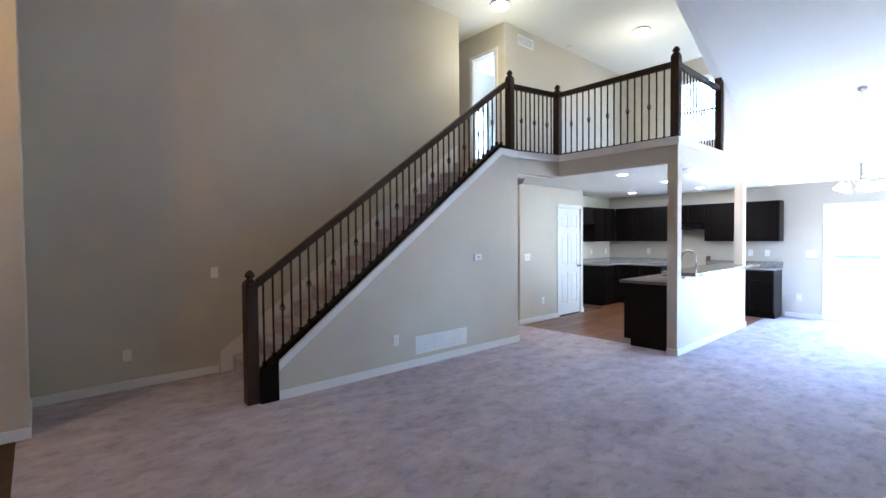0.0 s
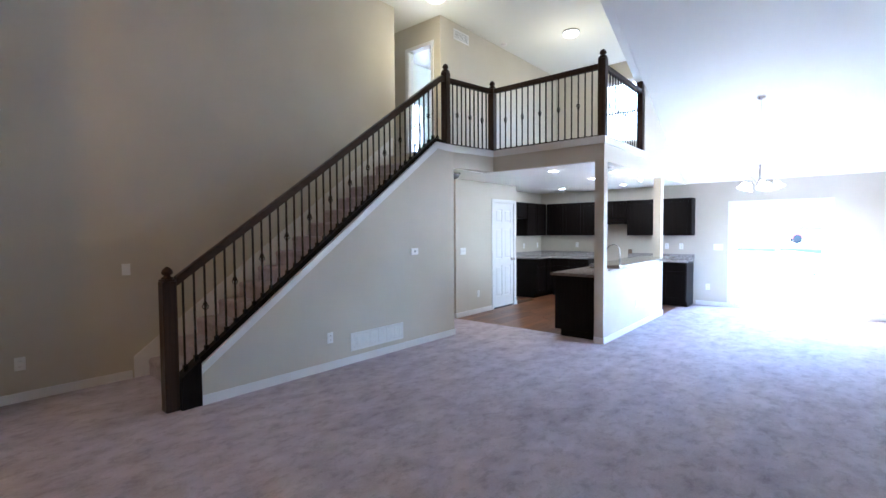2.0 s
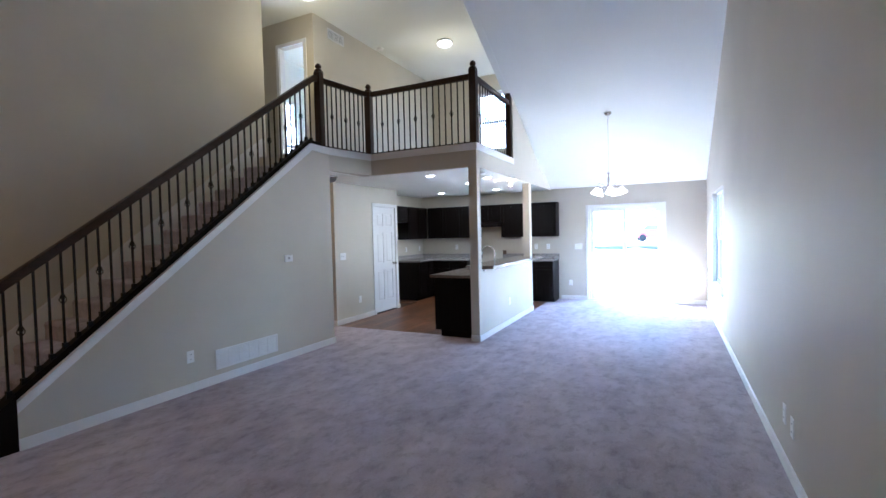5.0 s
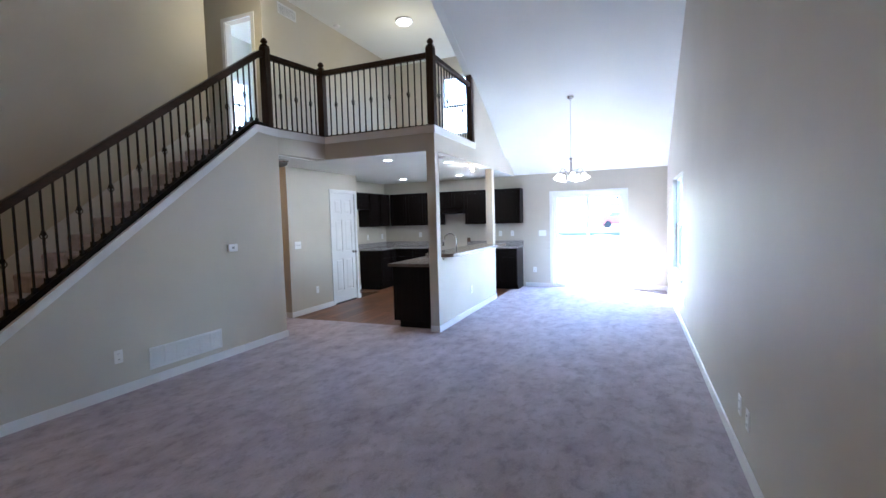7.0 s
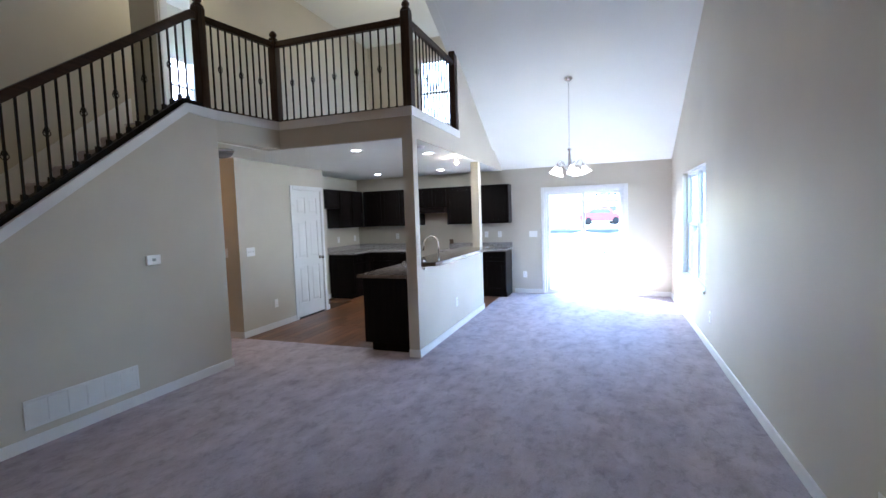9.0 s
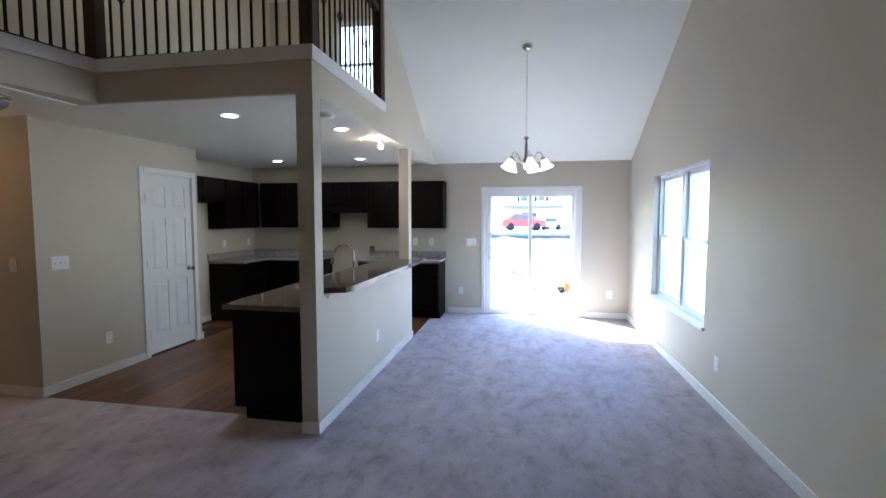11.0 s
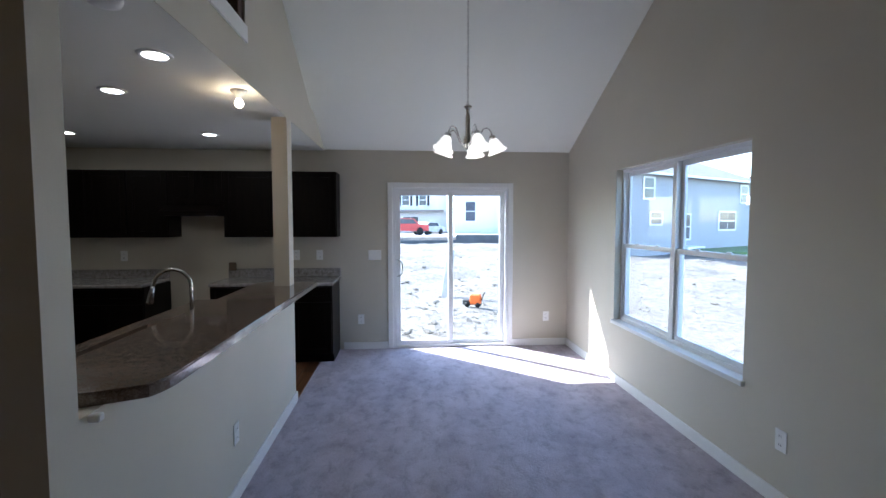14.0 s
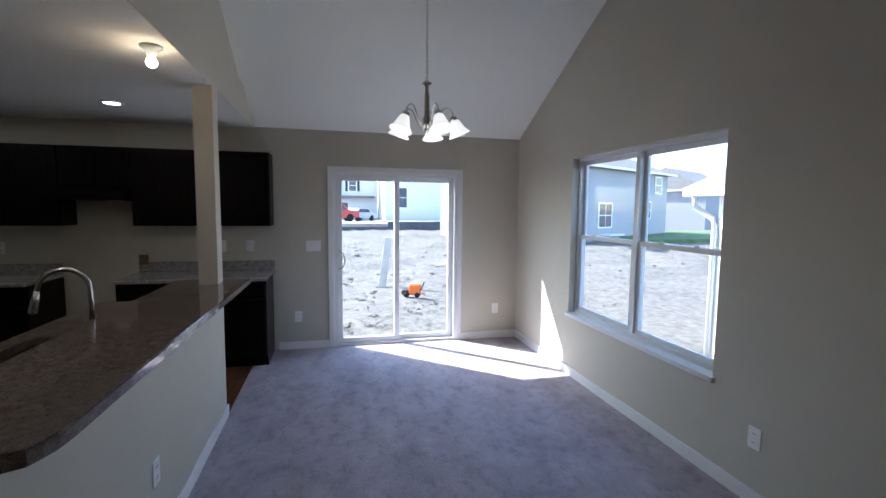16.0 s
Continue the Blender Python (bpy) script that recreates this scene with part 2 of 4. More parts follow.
# floors
struct("floor", B((-0.12, 6.48, YS, 7.6, -0.12, 0), (XW, -0.12, YS, 3.2, -0.12, 0), (6.48, XE, YS, 2.606, -0.12, 0)), CARPET, "plush grey-mauve carpet over the living and dining floor")
wood = struct("floor", B((6.48, XE, 2.606, 7.6, -0.12, -0.008), (XW, -0.12, 3.2, 5.2, -0.12, -0.008)), SUBFLOOR, "brown wood plank kitchen floor")
# south wall with window opening
WX0, WX1, WZ0, WZ1 = 7.635, 9.455, 0.625, 2.155
struct("wall_south", B((XW, WX0, YS - T, YS, 0, ZTOP), (WX1, XE, YS - T, YS, 0, ZTOP), (WX0, WX1, YS - T, YS, 0, WZ0), (WX0, WX1, YS - T, YS, WZ1, ZTOP)), WALL, "plain greige painted wall with two windows")
# east wall with patio door opening, loft window opening
PY0, PY1, PZ = 0.282, 1.772, 2.065
LY0, LY1, LZ0, LZ1 = 3.45, 4.42, 3.55, 5.0
struct("wall_east", B((XE, XE + T, YS - T, PY0, 0, ZC + 0.1), (XE, XE + T, PY1, 7.6, 0, ZC), (XE, XE + T, PY0, PY1, PZ, ZC + 0.1),
                      (XE, XE + T, YK, LY0, ZC, ZTOP), (XE, XE + T, LY1, 7.6, ZC, ZTOP), (XE, XE + T, LY0, LY1, ZC, LZ0), (XE, XE + T, LY0, LY1, LZ1, ZTOP)), WALL, "greige painted wall with the patio door")
# north wall by the stairs, ends at the upper hall
XNE = 5.63
struct("wall_north", B((-0.17, XNE, YN, YN + 0.12, 0, ZTOP), (8.55, XE, YN, YN + 0.12, 0, ZC)), WALL, "tall greige painted wall behind the staircase")
# wall stub at the foyer opening
struct("wall_stub", B((-0.17, -0.04, 5.12, YN, 0, ZTOP)), WALL, "greige wall end at the foyer opening")
struct("wall_foyer", B((XW - T, XW, YS - T, 7.76, 0, ZTOP), (XW, 6.35, 7.6, 7.76, 0, ZTOP), (6.35, 6.62, 7.6, 7.76, 0, ZC), (XW, -0.17, 5.12, 5.24, 0, ZTOP)), WALL, "plain greige wall of the foyer and the living room's west side")
# stair side wall under the string
bm = bmesh.new()
S0, ZS0, KS = 1.785, 0.34, 0.755
S1 = 1.775 + (ZF - 0.015 - ZS0) / KS


def string_z(x):
    return ZS0 + 0.025 + KS * (x - 1.775)


prism(bm, [(S0, 0), (5.46, 0), (5.46, ZF - 0.02), (S1, ZF - 0.02), (S0, string_z(S0) - 0.03)], "y", YST, YST2)
struct("wall_stair", bm, WALL, "greige wall under the open staircase")
# loft slab, fascia
bm = B((XB, XE, YK2, YN + 1.6, ZC, ZF - 0.01), (5.46, XB, YST2, YN + 1.6, ZC, ZF - 0.01), (XB, XE, YK, YK2, ZC, ZF - 0.01))
prism(bm, [(5.46, YST), (XB, YB), (XB, YST2), (5.46, YST2)], "z", ZC, ZF - 0.01)
struct("wall_fascia", bm, WALL, "greige painted edge of the upper floor")
struct("floor", B((XB, XE, YK2, 7.6, ZF - 0.009, ZF), (5.44, XB, YST2, 7.6, ZF - 0.009, ZF)), CARPET, "carpet of the upper landing")
struct("ceiling", B((XB + 0.003, XE, YK + 0.003, YN, ZC - 0.012, ZC), (5.46, XB + 0.003, YST + 0.03, 7.6, ZC - 0.012, ZC)), CEIL, "white kitchen ceiling")
# knee wall, pillar, post, wall above
struct("trim", B((6.393, 8.98, YK, YK + 0.003, ZC - 0.0122, ZC), (9.13, XE, YK, YK + 0.003, ZC - 0.0122, ZC)), WALL, "painted lower edge of the wall above the half wall")
bm = bmesh.new()
prism(bm, [(6.267, 0), (9.13, 0), (9.13, ZC), (8.98, ZC), (8.98, 1.03), (6.393, 1.03), (6.393, ZC), (6.267, ZC)], "y", YK, YK2)
struct("wall_knee", bm, WALL, "greige half wall with a pillar and a post up to the ceiling")
bm = bmesh.new()
XO = 8.0
prism(bm, [(XO, ZF - 0.01), (XE - 0.8, ZF - 0.01), (XO, vault(XO) + 0.02)], "y", YK, YK2)
struct("wall_loft", bm, WALL, "greige wall above the half wall up to the sloped ceiling")
bm = bmesh.new()
prism(bm, [(XR, ZTOP - 0.001), (XE, ZC + 0.002), (XE, ZTOP - 0.001)], "y", YK + 0.012, YK2 - 0.003)
struct("wall_gable", bm, CEIL, "white wall above the slope beside the loft")
# pantry block
DX0, DX1, DZ = 7.68, 8.44, 2.14
struct("wall_pantry", B((6.48, DX0, 5.38, 5.5, 0, ZC), (DX1, 8.55, 5.38, 5.5, 0, ZC), (DX0, DX1, 5.38, 5.5, DZ, ZC), (8.43, 8.55, 5.5, YN + 0.12, 0, ZC), (6.48, 6.6, 5.5, 7.6, 0, ZC)), WALL, "greige wall round the pantry")
# upper walls
HX, HY = 6.35, 5.6
UY0, UY1, UZ = 5.82, 6.40, 4.94
struct("wall_upper", B((HX, XE, HY, HY + 0.12, ZF, ZL), (HX, HX + 0.12, HY + 0.12, UY0, ZF, ZL), (HX, HX + 0.12, UY1, 7.6, ZF, ZL), (HX, HX + 0.12, UY0, UY1, UZ, ZL)), WALL, "greige walls of the upper hall")
struct("wall_upper_room", B((HX + 0.12, 7.0, 7.6, 7.72, ZF, ZL), (7.9, 9.4, 7.6, 7.72, ZF, ZL), (7.0, 7.9, 7.6, 7.72, ZF, 3.5), (7.0, 7.9, 7.6, 7.72, 4.5, ZL), (9.4, 9.52, HY + 0.12, 7.72, ZF, ZL)), CEIL, "pale wall of the room behind the upper door")
# upper ceiling and vault
struct("ceiling", B((XW, XR, YS - T, 7.7, ZTOP, ZTOP + 0.12), (XR, XE, YK, 7.7, ZTOP, ZTOP + 0.12)), CEIL, "flat white upper ceiling")
bm = bmesh.new()
prism(bm, [(XR, ZTOP), (XE, ZC), (XE + 0.05, ZC), (XE + 0.05, ZC + 0.1), (XR, ZTOP + 0.12)], "y", YS - 0.02, YK + 0.01)
struct("ceiling", bm, CEIL, "white sloped ceiling over the dining end")

# baseboards
BH, BT = 0.09, 0.014


def baseboard(x0, x1, y0, y1):
    bm = bmesh.new()
    box(bm, x0, x1, y0, y1, 0, BH)
    bmesh.ops.bevel(bm, geom=[e for e in bm.edges if all(v.co.z > 0.05 for v in e.verts)], offset=0.0025, segments=1, affect="EDGES")
    return struct("baseboard", bm, TRIM, "white painted baseboard")


baseboard(XW, XE, YS, YS + BT)
baseboard(XE - BT, XE, YS + BT, PY0 - 0.065)
baseboard(XE - BT, XE, PY1 + 0.065, 2.40)
baseboard(S0, 5.46 + BT, YST - BT, YST)
baseboard(5.46, 5.46 + BT, YST, YST2)
baseboard(-0.04, 1.63, YN - BT, YN)
baseboard(-0.04, -0.04 + BT, 5.12 - BT, YN - BT)
baseboard(XW, -0.04, 5.12 - BT, 5.12)
baseboard(6.267 - BT, 9.13 + BT, YK - BT, YK)
baseboard(6.267 - BT, 6.267, YK, YK2)
baseboard(9.13, 9.13 + BT, YK, YK2)
baseboard(6.48 - BT, 7.61, 5.38 - BT, 5.38)
baseboard(6.48 - BT, 6.48, 5.38, 7.6)
baseboard(8.51, 8.55 + BT, 5.38 - BT, 5.38)
baseboard(8.55, 8.55 + BT, 5.38, YN)
baseboard(8.55 + BT, 9.56, YN - BT, YN)
# white trim along fascia and string
bm = B((XB - 0.014, XB, YK - 0.014, YB, ZF - 0.09, ZF + 0.012), (XB, XO, YK - 0.014, YK, ZF - 0.09, ZF + 0.012), 
       (XB, XO, YK, YK2, ZF, ZF + 0.012), (XB, XB + 0.14, YK2, YB + 0.12, ZF, ZF + 0.012))
prism(bm, [(5.27, YST - 0.014), (5.46, YST - 0.014), (XB, YB - 0.014), (XB, YB), (5.46, YST), (5.27, YST)], "z", ZF - 0.09, ZF + 0.012)
prism(bm, [(5.27, YST), (5.46, YST), (XB, YB), (XB, YST2 - 0.02), (5.27, YST2)], "z", ZF + 0.0, ZF + 0.012)
struct("trim", bm, TRIM, "white cap and trim along the balcony edge")
bm = bmesh.new()
XK = 1.775 + (ZF + 0.012 - ZS0 - 0.025) / KS
prism(bm, [(S0, string_z(S0) - 0.085), (XK + 0.02, string_z(XK + 0.02) - 0.102), (5.27, ZF - 0.09), (5.27, ZF + 0.012), (XK, ZF + 0.012), (S0, string_z(S0))], "y", YST - 0.0142, YST2 + 0.01)
struct("trim", bm, TRIM, "white sloping trim along the stair side")
# stairs
stairs = thing("staircase", (0, 0, 0), "straight staircase covered in grey-mauve carpet", "staircase")
NR, RISE, RUN, X1 = 15, ZF / 15, 0.2585, 1.79
for i in range(NR - 1):
    x = X1 + RUN * i
    z = RISE * (i + 1)
    bm = bmesh.new()
    prism(bm, [(x, z - RISE), (x + RUN, z - RISE), (x + RUN, z), (x + 0.04, z), (x + 0.018, z - 0.004), (x + 0.002, z - 0.016), (x - 0.006, z - 0.034), (x - 0.004, z - 0.055), (x, z - 0.075)], "y", YST2 + 0.012, YN - 0.022)
    part("step", bm, CARPET, stairs)
bm = bmesh.new()
NOS = RISE + 0.07
prism(bm, [(1.65, 0), (1.95, 0), (5.55, ZF - 0.2), (5.55, 0.235 + KS * 3.9), (1.65, 0.235)], "y", YN - 0.02, YN)
struct("trim", bm, TRIM, "white skirt board on the wall beside the stairs")


# ---- balustrade ----
def newel_parts(parent, x, y, z0, z1, w=0.11, finial=True):
    h = w / 2
    top = z1 - 0.13 if finial else z1 - 0.02
    bm = B((x - h, x + h, y - h, y + h, z0, top), bevel=0.006)
    ob = part("newel_post", bm, NEWEL, parent)
    bm = B((x - h, x + h, y - h, y + h, top, top + 0.02), bevel=0.016)
    part("cap", bm, NEWEL, ob)
    if finial:
        bm = lathe(bmesh.new(), [(0.045, 0), (0.05, 0.012), (0.03, 0.022), (0.026, 0.03), (0.044, 0.045), (0.047, 0.06), (0.036, 0.085), (0.015, 0.104), (0.004, 0.11)], x, y, top + 0.02)
        part("finial", bm, NEWEL, ob)


def baluster(parent, x, y, z0, z1, basket, shoe=(0.011, 0.02)):
    r = 0.0075
    bm = B((x - r, x + r, y - r, y + r, z0, z1))
    w, h = shoe
    box(bm, x - w, x + w, y - w, y + w, z0, z0 + h)
    if basket:
        c = z0 + (z1 - z0) * 0.5
        for s in range(4):
            a0 = s * math.pi / 2
            tube(bm, [(x + 0.026 * math.sin(math.pi * k / 6) * math.cos(a0 + k * 0.5), y + 0.026 * math.sin(math.pi * k / 6) * math.sin(a0 + k * 0.5), c - 0.045 + 0.09 * k / 6) for k in range(7)], 0.0045, 5)
    part("baluster", bm, IRON, parent, "iron baluster with a small basket knot" if basket else "")


rail = thing("stair_railing", (0, 0, 0), "dark-stained handrail with black iron balusters along the staircase", "railing")
YR = (YST + YST2) / 2
newel_parts(rail, 1.555, 4.68, 0, 1.285, 0.115)
bm = bmesh.new()
prism(bm, [(1.612, 0), (1.785, 0), (1.785, string_z(1.785) + 0.055), (1.612, string_z(1.612) + 0.045)], "y", YST - 0.01, YST2 + 0.01)
part("base_block", bm, CAB, rail, "near-black base block between newel and wall")


def rail_z(x):
    return 1.170 + 0.735 * (x - 1.58)


bm = bmesh.new()
RT = 3.855
xt = 1.58 + (RT - 1.170) / 0.735
prism(bm, [(1.612, rail_z(1.612) - 0.082), (xt + 0.03, RT - 0.075), (5.31, RT - 0.075), (5.31, RT), (xt, RT), (1.612, rail_z(1.612))], "y", YR - 0.032, YR + 0.032)
part("handrail", bm, RAIL, rail)
bm = bmesh.new()
prism(bm, [(1.786, string_z(1.786) - 0.006), (XK, ZF + 0.008), (5.31, ZF + 0.008), (5.31, ZF + 0.062), (XK, ZF + 0.072), (1.786, string_z(1.786) + 0.062)], "y", YR - 0.04, YR + 0.04)
part("shoe_rail", bm, CAB, rail, "near-black shoe rail")
nb = 38
for i in range(nb):
    x = 1.672 + 0.0945 * i
    baluster(rail, x, YR, min(string_z(x), ZF + 0.012) + 0.04, min(rail_z(x), RT) - 0.05, i % 3 == 2, (0.017, 0.062))

balc = thing("balcony_railing", (0, 0, 0), "dark-stained balcony railing with black iron balusters at the landing", "railing")
N1, N2, N3, N4 = (5.365, 4.66), (XB + 0.06, YB + 0.06), (XB + 0.08, YK + 0.057), (XO - 0.045, YK + 0.057)
ZB = ZF + 0.012
for (x, y), zt, fin in ((N1, 4.06, True), (N2, 4.0, True), (N3, 4.05, True), (N4, 4.03, False)):
    newel_parts(balc, x, y, ZB, zt, 0.105 if fin else 0.09, fin)
for (xa, ya), (xb, yb), n, off in ((N1, N2, 9, 1), (N2, N3, 16, 1), (N3, N4, 13, 1)):
    d = Vector((xb - xa, yb - ya, 0))
    L = d.length
    ang = math.atan2(d.y, d.x)
    for nm, z0, z1, w in (("top_rail", 3.785, 3.86, 0.032), ("shoe_rail", ZB, ZB + 0.028, 0.03)):
        bm = B((0.05, L - 0.045, -w, w, z0, z1), bevel=0.008)
        bmesh.ops.transform(bm, matrix=Matrix.Translation((xa, ya, 0)) @ Matrix.Rotation(ang, 4, "Z"), verts=bm.verts)
        part(nm, bm, RAIL, balc)
    for i in range(n):
        f = (i + 1) / (n + 1)
        p = Vector((xa, ya, 0)) + d * (0.05 + f * (L - 0.1)) / L
        baluster(balc, p.x, p.y, ZB + 0.02, 3.79, i % 3 == off)


# ---- doors and windows ----
def casing(name, x0, x1, y, z1, w=0.065, d=0.016, face=-1):
    y0, y1 = (y - d, y) if face < 0 else (y, y + d)
    return B((x0 - w, x0, y0, y1, 0, z1 + w), (x1, x1 + w, y0, y1, 0, z1 + w), (x0, x1, y0, y1, z1, z1 + w), bevel=0.004)


def panel_leaf(w, h, t=0.035):
    """A six-panel door leaf in x and z from the origin; its front faces -y."""
    bm = bmesh.new()
    st, mid = 0.105, 0.10
    rows = [(0.22, 0.84), (0.98, 1.60), (1.72, h - 0.12)]
    xs = [(st, (w - mid) / 2), ((w + mid) / 2, w - st)]
    box(bm, 0, w, 0.010, t, 0, h)
    box(bm, 0, st, 0, 0.010, 0, h), box(bm, w - st, w, 0, 0.010, 0, h), box(bm, (w - mid) / 2, (w + mid) / 2, 0, 0.010, 0, h)
    edges = [0] + [v for r in rows for v in r] + [h]
    for a, b in zip(edges[::2], edges[1::2]):
        for x0, x1 in xs:
            box(bm, x0, x1, 0, 0.010, a, b)
    for a, b in rows:
        for x0, x1 in xs:
            vs = []
            for k, y in ((0.02, 0.010), (0.045, 0.003)):
                vs.append([bm.verts.new(p) for p in ((x0 + k, y, a + k), (x1 - k, y, a + k), (x1 - k, y, b - k), (x0 + k, y, b - k))])
            for i in range(4):
                bm.faces.new((vs[0][i], vs[0][(i + 1) % 4], vs[1][(i + 1) % 4], vs[1][i]))
            bm.faces.new(vs[1])
    return bm


door = struct("door_1", casing("c", DX0, DX1, 5.38, DZ), TRIM, "white six-panel pantry door, closed")
leaf = panel_leaf(DX1 - DX0 - 0.01, DZ - 0.035)
bmesh.ops.translate(leaf, vec=(DX0 + 0.005, 5.392, 0.025), verts=leaf.verts)
leaf = part("door_leaf", leaf, TRIM, door)
part("door_jamb", B((DX0 - 0.001, DX0 + 0.004, 5.38, 5.5, 0, DZ), (DX1 - 0.004, DX1 + 0.001, 5.38, 5.5, 0, DZ), (DX0, DX1, 5.38, 5.5, DZ - 0.009, DZ + 0.001)), TRIM, door)
bm = lathe(bmesh.new(), [(0.03, 0), (0.03, 0.006), (0.012, 0.01), (0.012, 0.035), (0.024, 0.042), (0.03, 0.055), (0.026, 0.068), (0.01, 0.073)], n=16)
bmesh.ops.rotate(bm, matrix=Matrix.Rotation(radians(90), 3, "X"), verts=bm.verts)
bmesh.ops.translate(bm, vec=(DX1 - 0.08, 5.392, 0.98), verts=bm.verts)
part("door_knob", bm, CHROME, door, "satin nickel knob")
for z in (0.28, 1.08, 1.86):
    part("hinge", B((DX0 - 0.004, DX0 + 0.012, 5.374, 5.392, z - 0.045, z + 0.045), bevel=0.002), CHROME, door)

# near-black strip added to stand for the shade in the gap below the leaf
part("gap_shade", B((DX0 + 0.004, DX1 - 0.004, 5.396, 5.45, 0.002, 0.03)), DARK, door, "dark strip filling the gap under the door as its shade")

# sliding patio door
pd = struct("door_2", B((XE - 0.016, XE, PY0 - 0.065, PY0, 0, PZ + 0.065), (XE - 0.016, XE, PY1, PY1 + 0.065, 0, PZ + 0.065), (XE - 0.016, XE, PY0, PY1, PZ, PZ + 0.065), bevel=0.004), TRIM, "white sliding glass patio door, closed")
part("door_frame", B((XE, XE + 0.13, PY0, PY0 + 0.035, 0, PZ), (XE, XE + 0.13, PY1 - 0.035, PY1, 0, PZ), (XE, XE + 0.13, PY0 + 0.035, PY1 - 0.035, PZ - 0.035, PZ), (XE, XE + 0.13, PY0 + 0.035, PY1 - 0.035, 0, 0.03)), VINYL, pd)
ym = (PY0 + PY1) / 2


def sash(parent, x0, x1, y0, y1, z0, z1, w, name="sash"):
    bm = B((x0, x1, y0, y0 + w, z0, z1), (x0, x1, y1 - w, y1, z0, z1), (x0, x1, y0 + w, y1 - w, z1 - w, z1), (x0, x1, y0 + w, y1 - w, z0, z0 + w), bevel=0.003)
    s = part(name, bm, VINYL, parent)
    p = part("pane", B(((x0 + x1) / 2 - 0.003, (x0 + x1) / 2 + 0.003, y0 + w, y1 - w, z0 + w, z1 - w)), GLASS, s)
    p.visible_shadow = False
    return s


sash(pd, XE + 0.03, XE + 0.065, ym - 0.03, PY1 - 0.035, 0.03, PZ - 0.035, 0.06)
sash(pd, XE + 0.07, XE + 0.105, PY0 + 0.035, ym + 0.03, 0.03, PZ - 0.035, 0.06)
bm = tube(bmesh.new(), [(XE + 0.028, PY1 - 0.06, 0.93), (XE, PY1 - 0.085, 0.94), (XE - 0.012, PY1 - 0.115, 0.97), (XE - 0.015, PY1 - 0.125, 1.04), (XE - 0.012, PY1 - 0.115, 1.11), (XE, PY1 - 0.085, 1.14), (XE + 0.028, PY1 - 0.06, 1.15)], 0.009)
part("door_handle", bm, STEEL, pd, "grey metal door handle")


def window(name, x0, x1, y0, z0, z1, turn, place, label, twin=True, sill=True, screen=False):
    """A window in its own plane: width along x from 0, inside faces +y; set at place."""
    w, h = x1 - x0, z1 - z0
    m = Matrix.Translation(place) @ Matrix.Rotation(turn, 4, "Z")

    def put(bm):
        bmesh.ops.transform(bm, matrix=m, verts=bm.verts)
        return bm
    root = part(name, put(B((0, 0.03, -0.15, -0.07, 0, h), (w - 0.03, w, -0.15, -0.07, 0, h), (0.03, w - 0.03, -0.15, -0.07, h - 0.03, h), (0.03, w - 0.03, -0.15, -0.07, 0, 0.035))), VINYL, None, label, "structure")
    units = [(0.03, w / 2 - 0.025), (w / 2 + 0.025, w - 0.03)] if twin else [(0.03, w - 0.03)]
    if twin:
        part("mullion", put(B((w / 2 - 0.025, w / 2 + 0.025, -0.15, -0.065, 0.035, h - 0.03))), VINYL, root)
    mid = 0.035 + (h - 0.065) * 0.5
    for a, b in units:
        for ya, yb, za, zb in ((-0.105, -0.08, 0.035, mid + 0.018), (-0.135, -0.11, mid - 0.018, h - 0.03)):
            s = 0.038
            q = part("sash", put(B((a, a + s, ya, yb, za, zb), (b - s, b, ya, yb, za, zb), (a + s, b - s, ya, yb, za, za + s), (a + s, b - s, ya, yb, zb - s, zb), bevel=0.002)), VINYL, root)
            p = part("pane", put(B((a + s, b - s, (ya + yb) / 2 - 0.002, (ya + yb) / 2 + 0.002, za + s, zb - s))), GLASS, q)
            p.visible_shadow = False
            if ya > -0.11:
                for k in (0.3, 0.7):
                    xx = a + (b - a) * k
                    part("sash_lock", put(B((xx - 0.025, xx + 0.025, -0.1, -0.085, zb, zb + 0.014), bevel=0.003)), VINYL, q)
        if screen:
            part("insect_screen", put(B((a, b, -0.146, -0.144, 0.035, h - 0.03))), SCREEN, root, "grey insect screen")
    if sill:
        part("window_sill", put(B((-0.02, w + 0.02, -0.07, 0.028, -0.032, 0.004), bevel=0.004)), TRIM, root)
    return root


window("window_1", WX0, WX1, YS, WZ0, WZ1, 0, (WX0, YS, WZ0), "white twin double-hung window, closed, with a white sill")
window("window_2", 0, LY1 - LY0, 0, LZ0, LZ1, math.pi / 2, (XE, LY0, LZ0), "white double-hung window of the loft with an insect screen, closed", False, False, True)
window("window_3", 0, 0.9, 0, 3.5, 4.5, 0, (7.0, 7.6, 3.5), "white double-hung window of the upper room, closed", False, False)


# ---- kitchen ----
def shaker(parent, w, h, place, turn, name="door", knob=False):
    """A framed cabinet door in x and z, front to -y."""
    f, k = 0.055, 0.02
    m = Matrix.Translation(place) @ Matrix.Rotation(turn, 4, "Z")

    def piece(nm, b, up):
        bm = B(b, bevel=0.0015)
        bmesh.ops.transform(bm, matrix=m, verts=bm.verts)
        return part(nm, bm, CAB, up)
    d = piece(name, (0, w, -0.012, 0, 0, h), parent)
    for b in ((0, f, -0.02, -0.0121, 0, h), (w - f, w, -0.02, -0.0121, 0, h)):
        piece("stile", b, d)
    for b in ((f, w - f, -0.0195, -0.0121, 0, f), (f, w - f, -0.0195, -0.0121, h - f, h)):
        piece("rail", b, d)
    if w > 0.2 and h > 0.25:
        piece("panel", (f + k, w - f - k, -0.017, -0.0121, f + k, h - f - k), d)
    return d


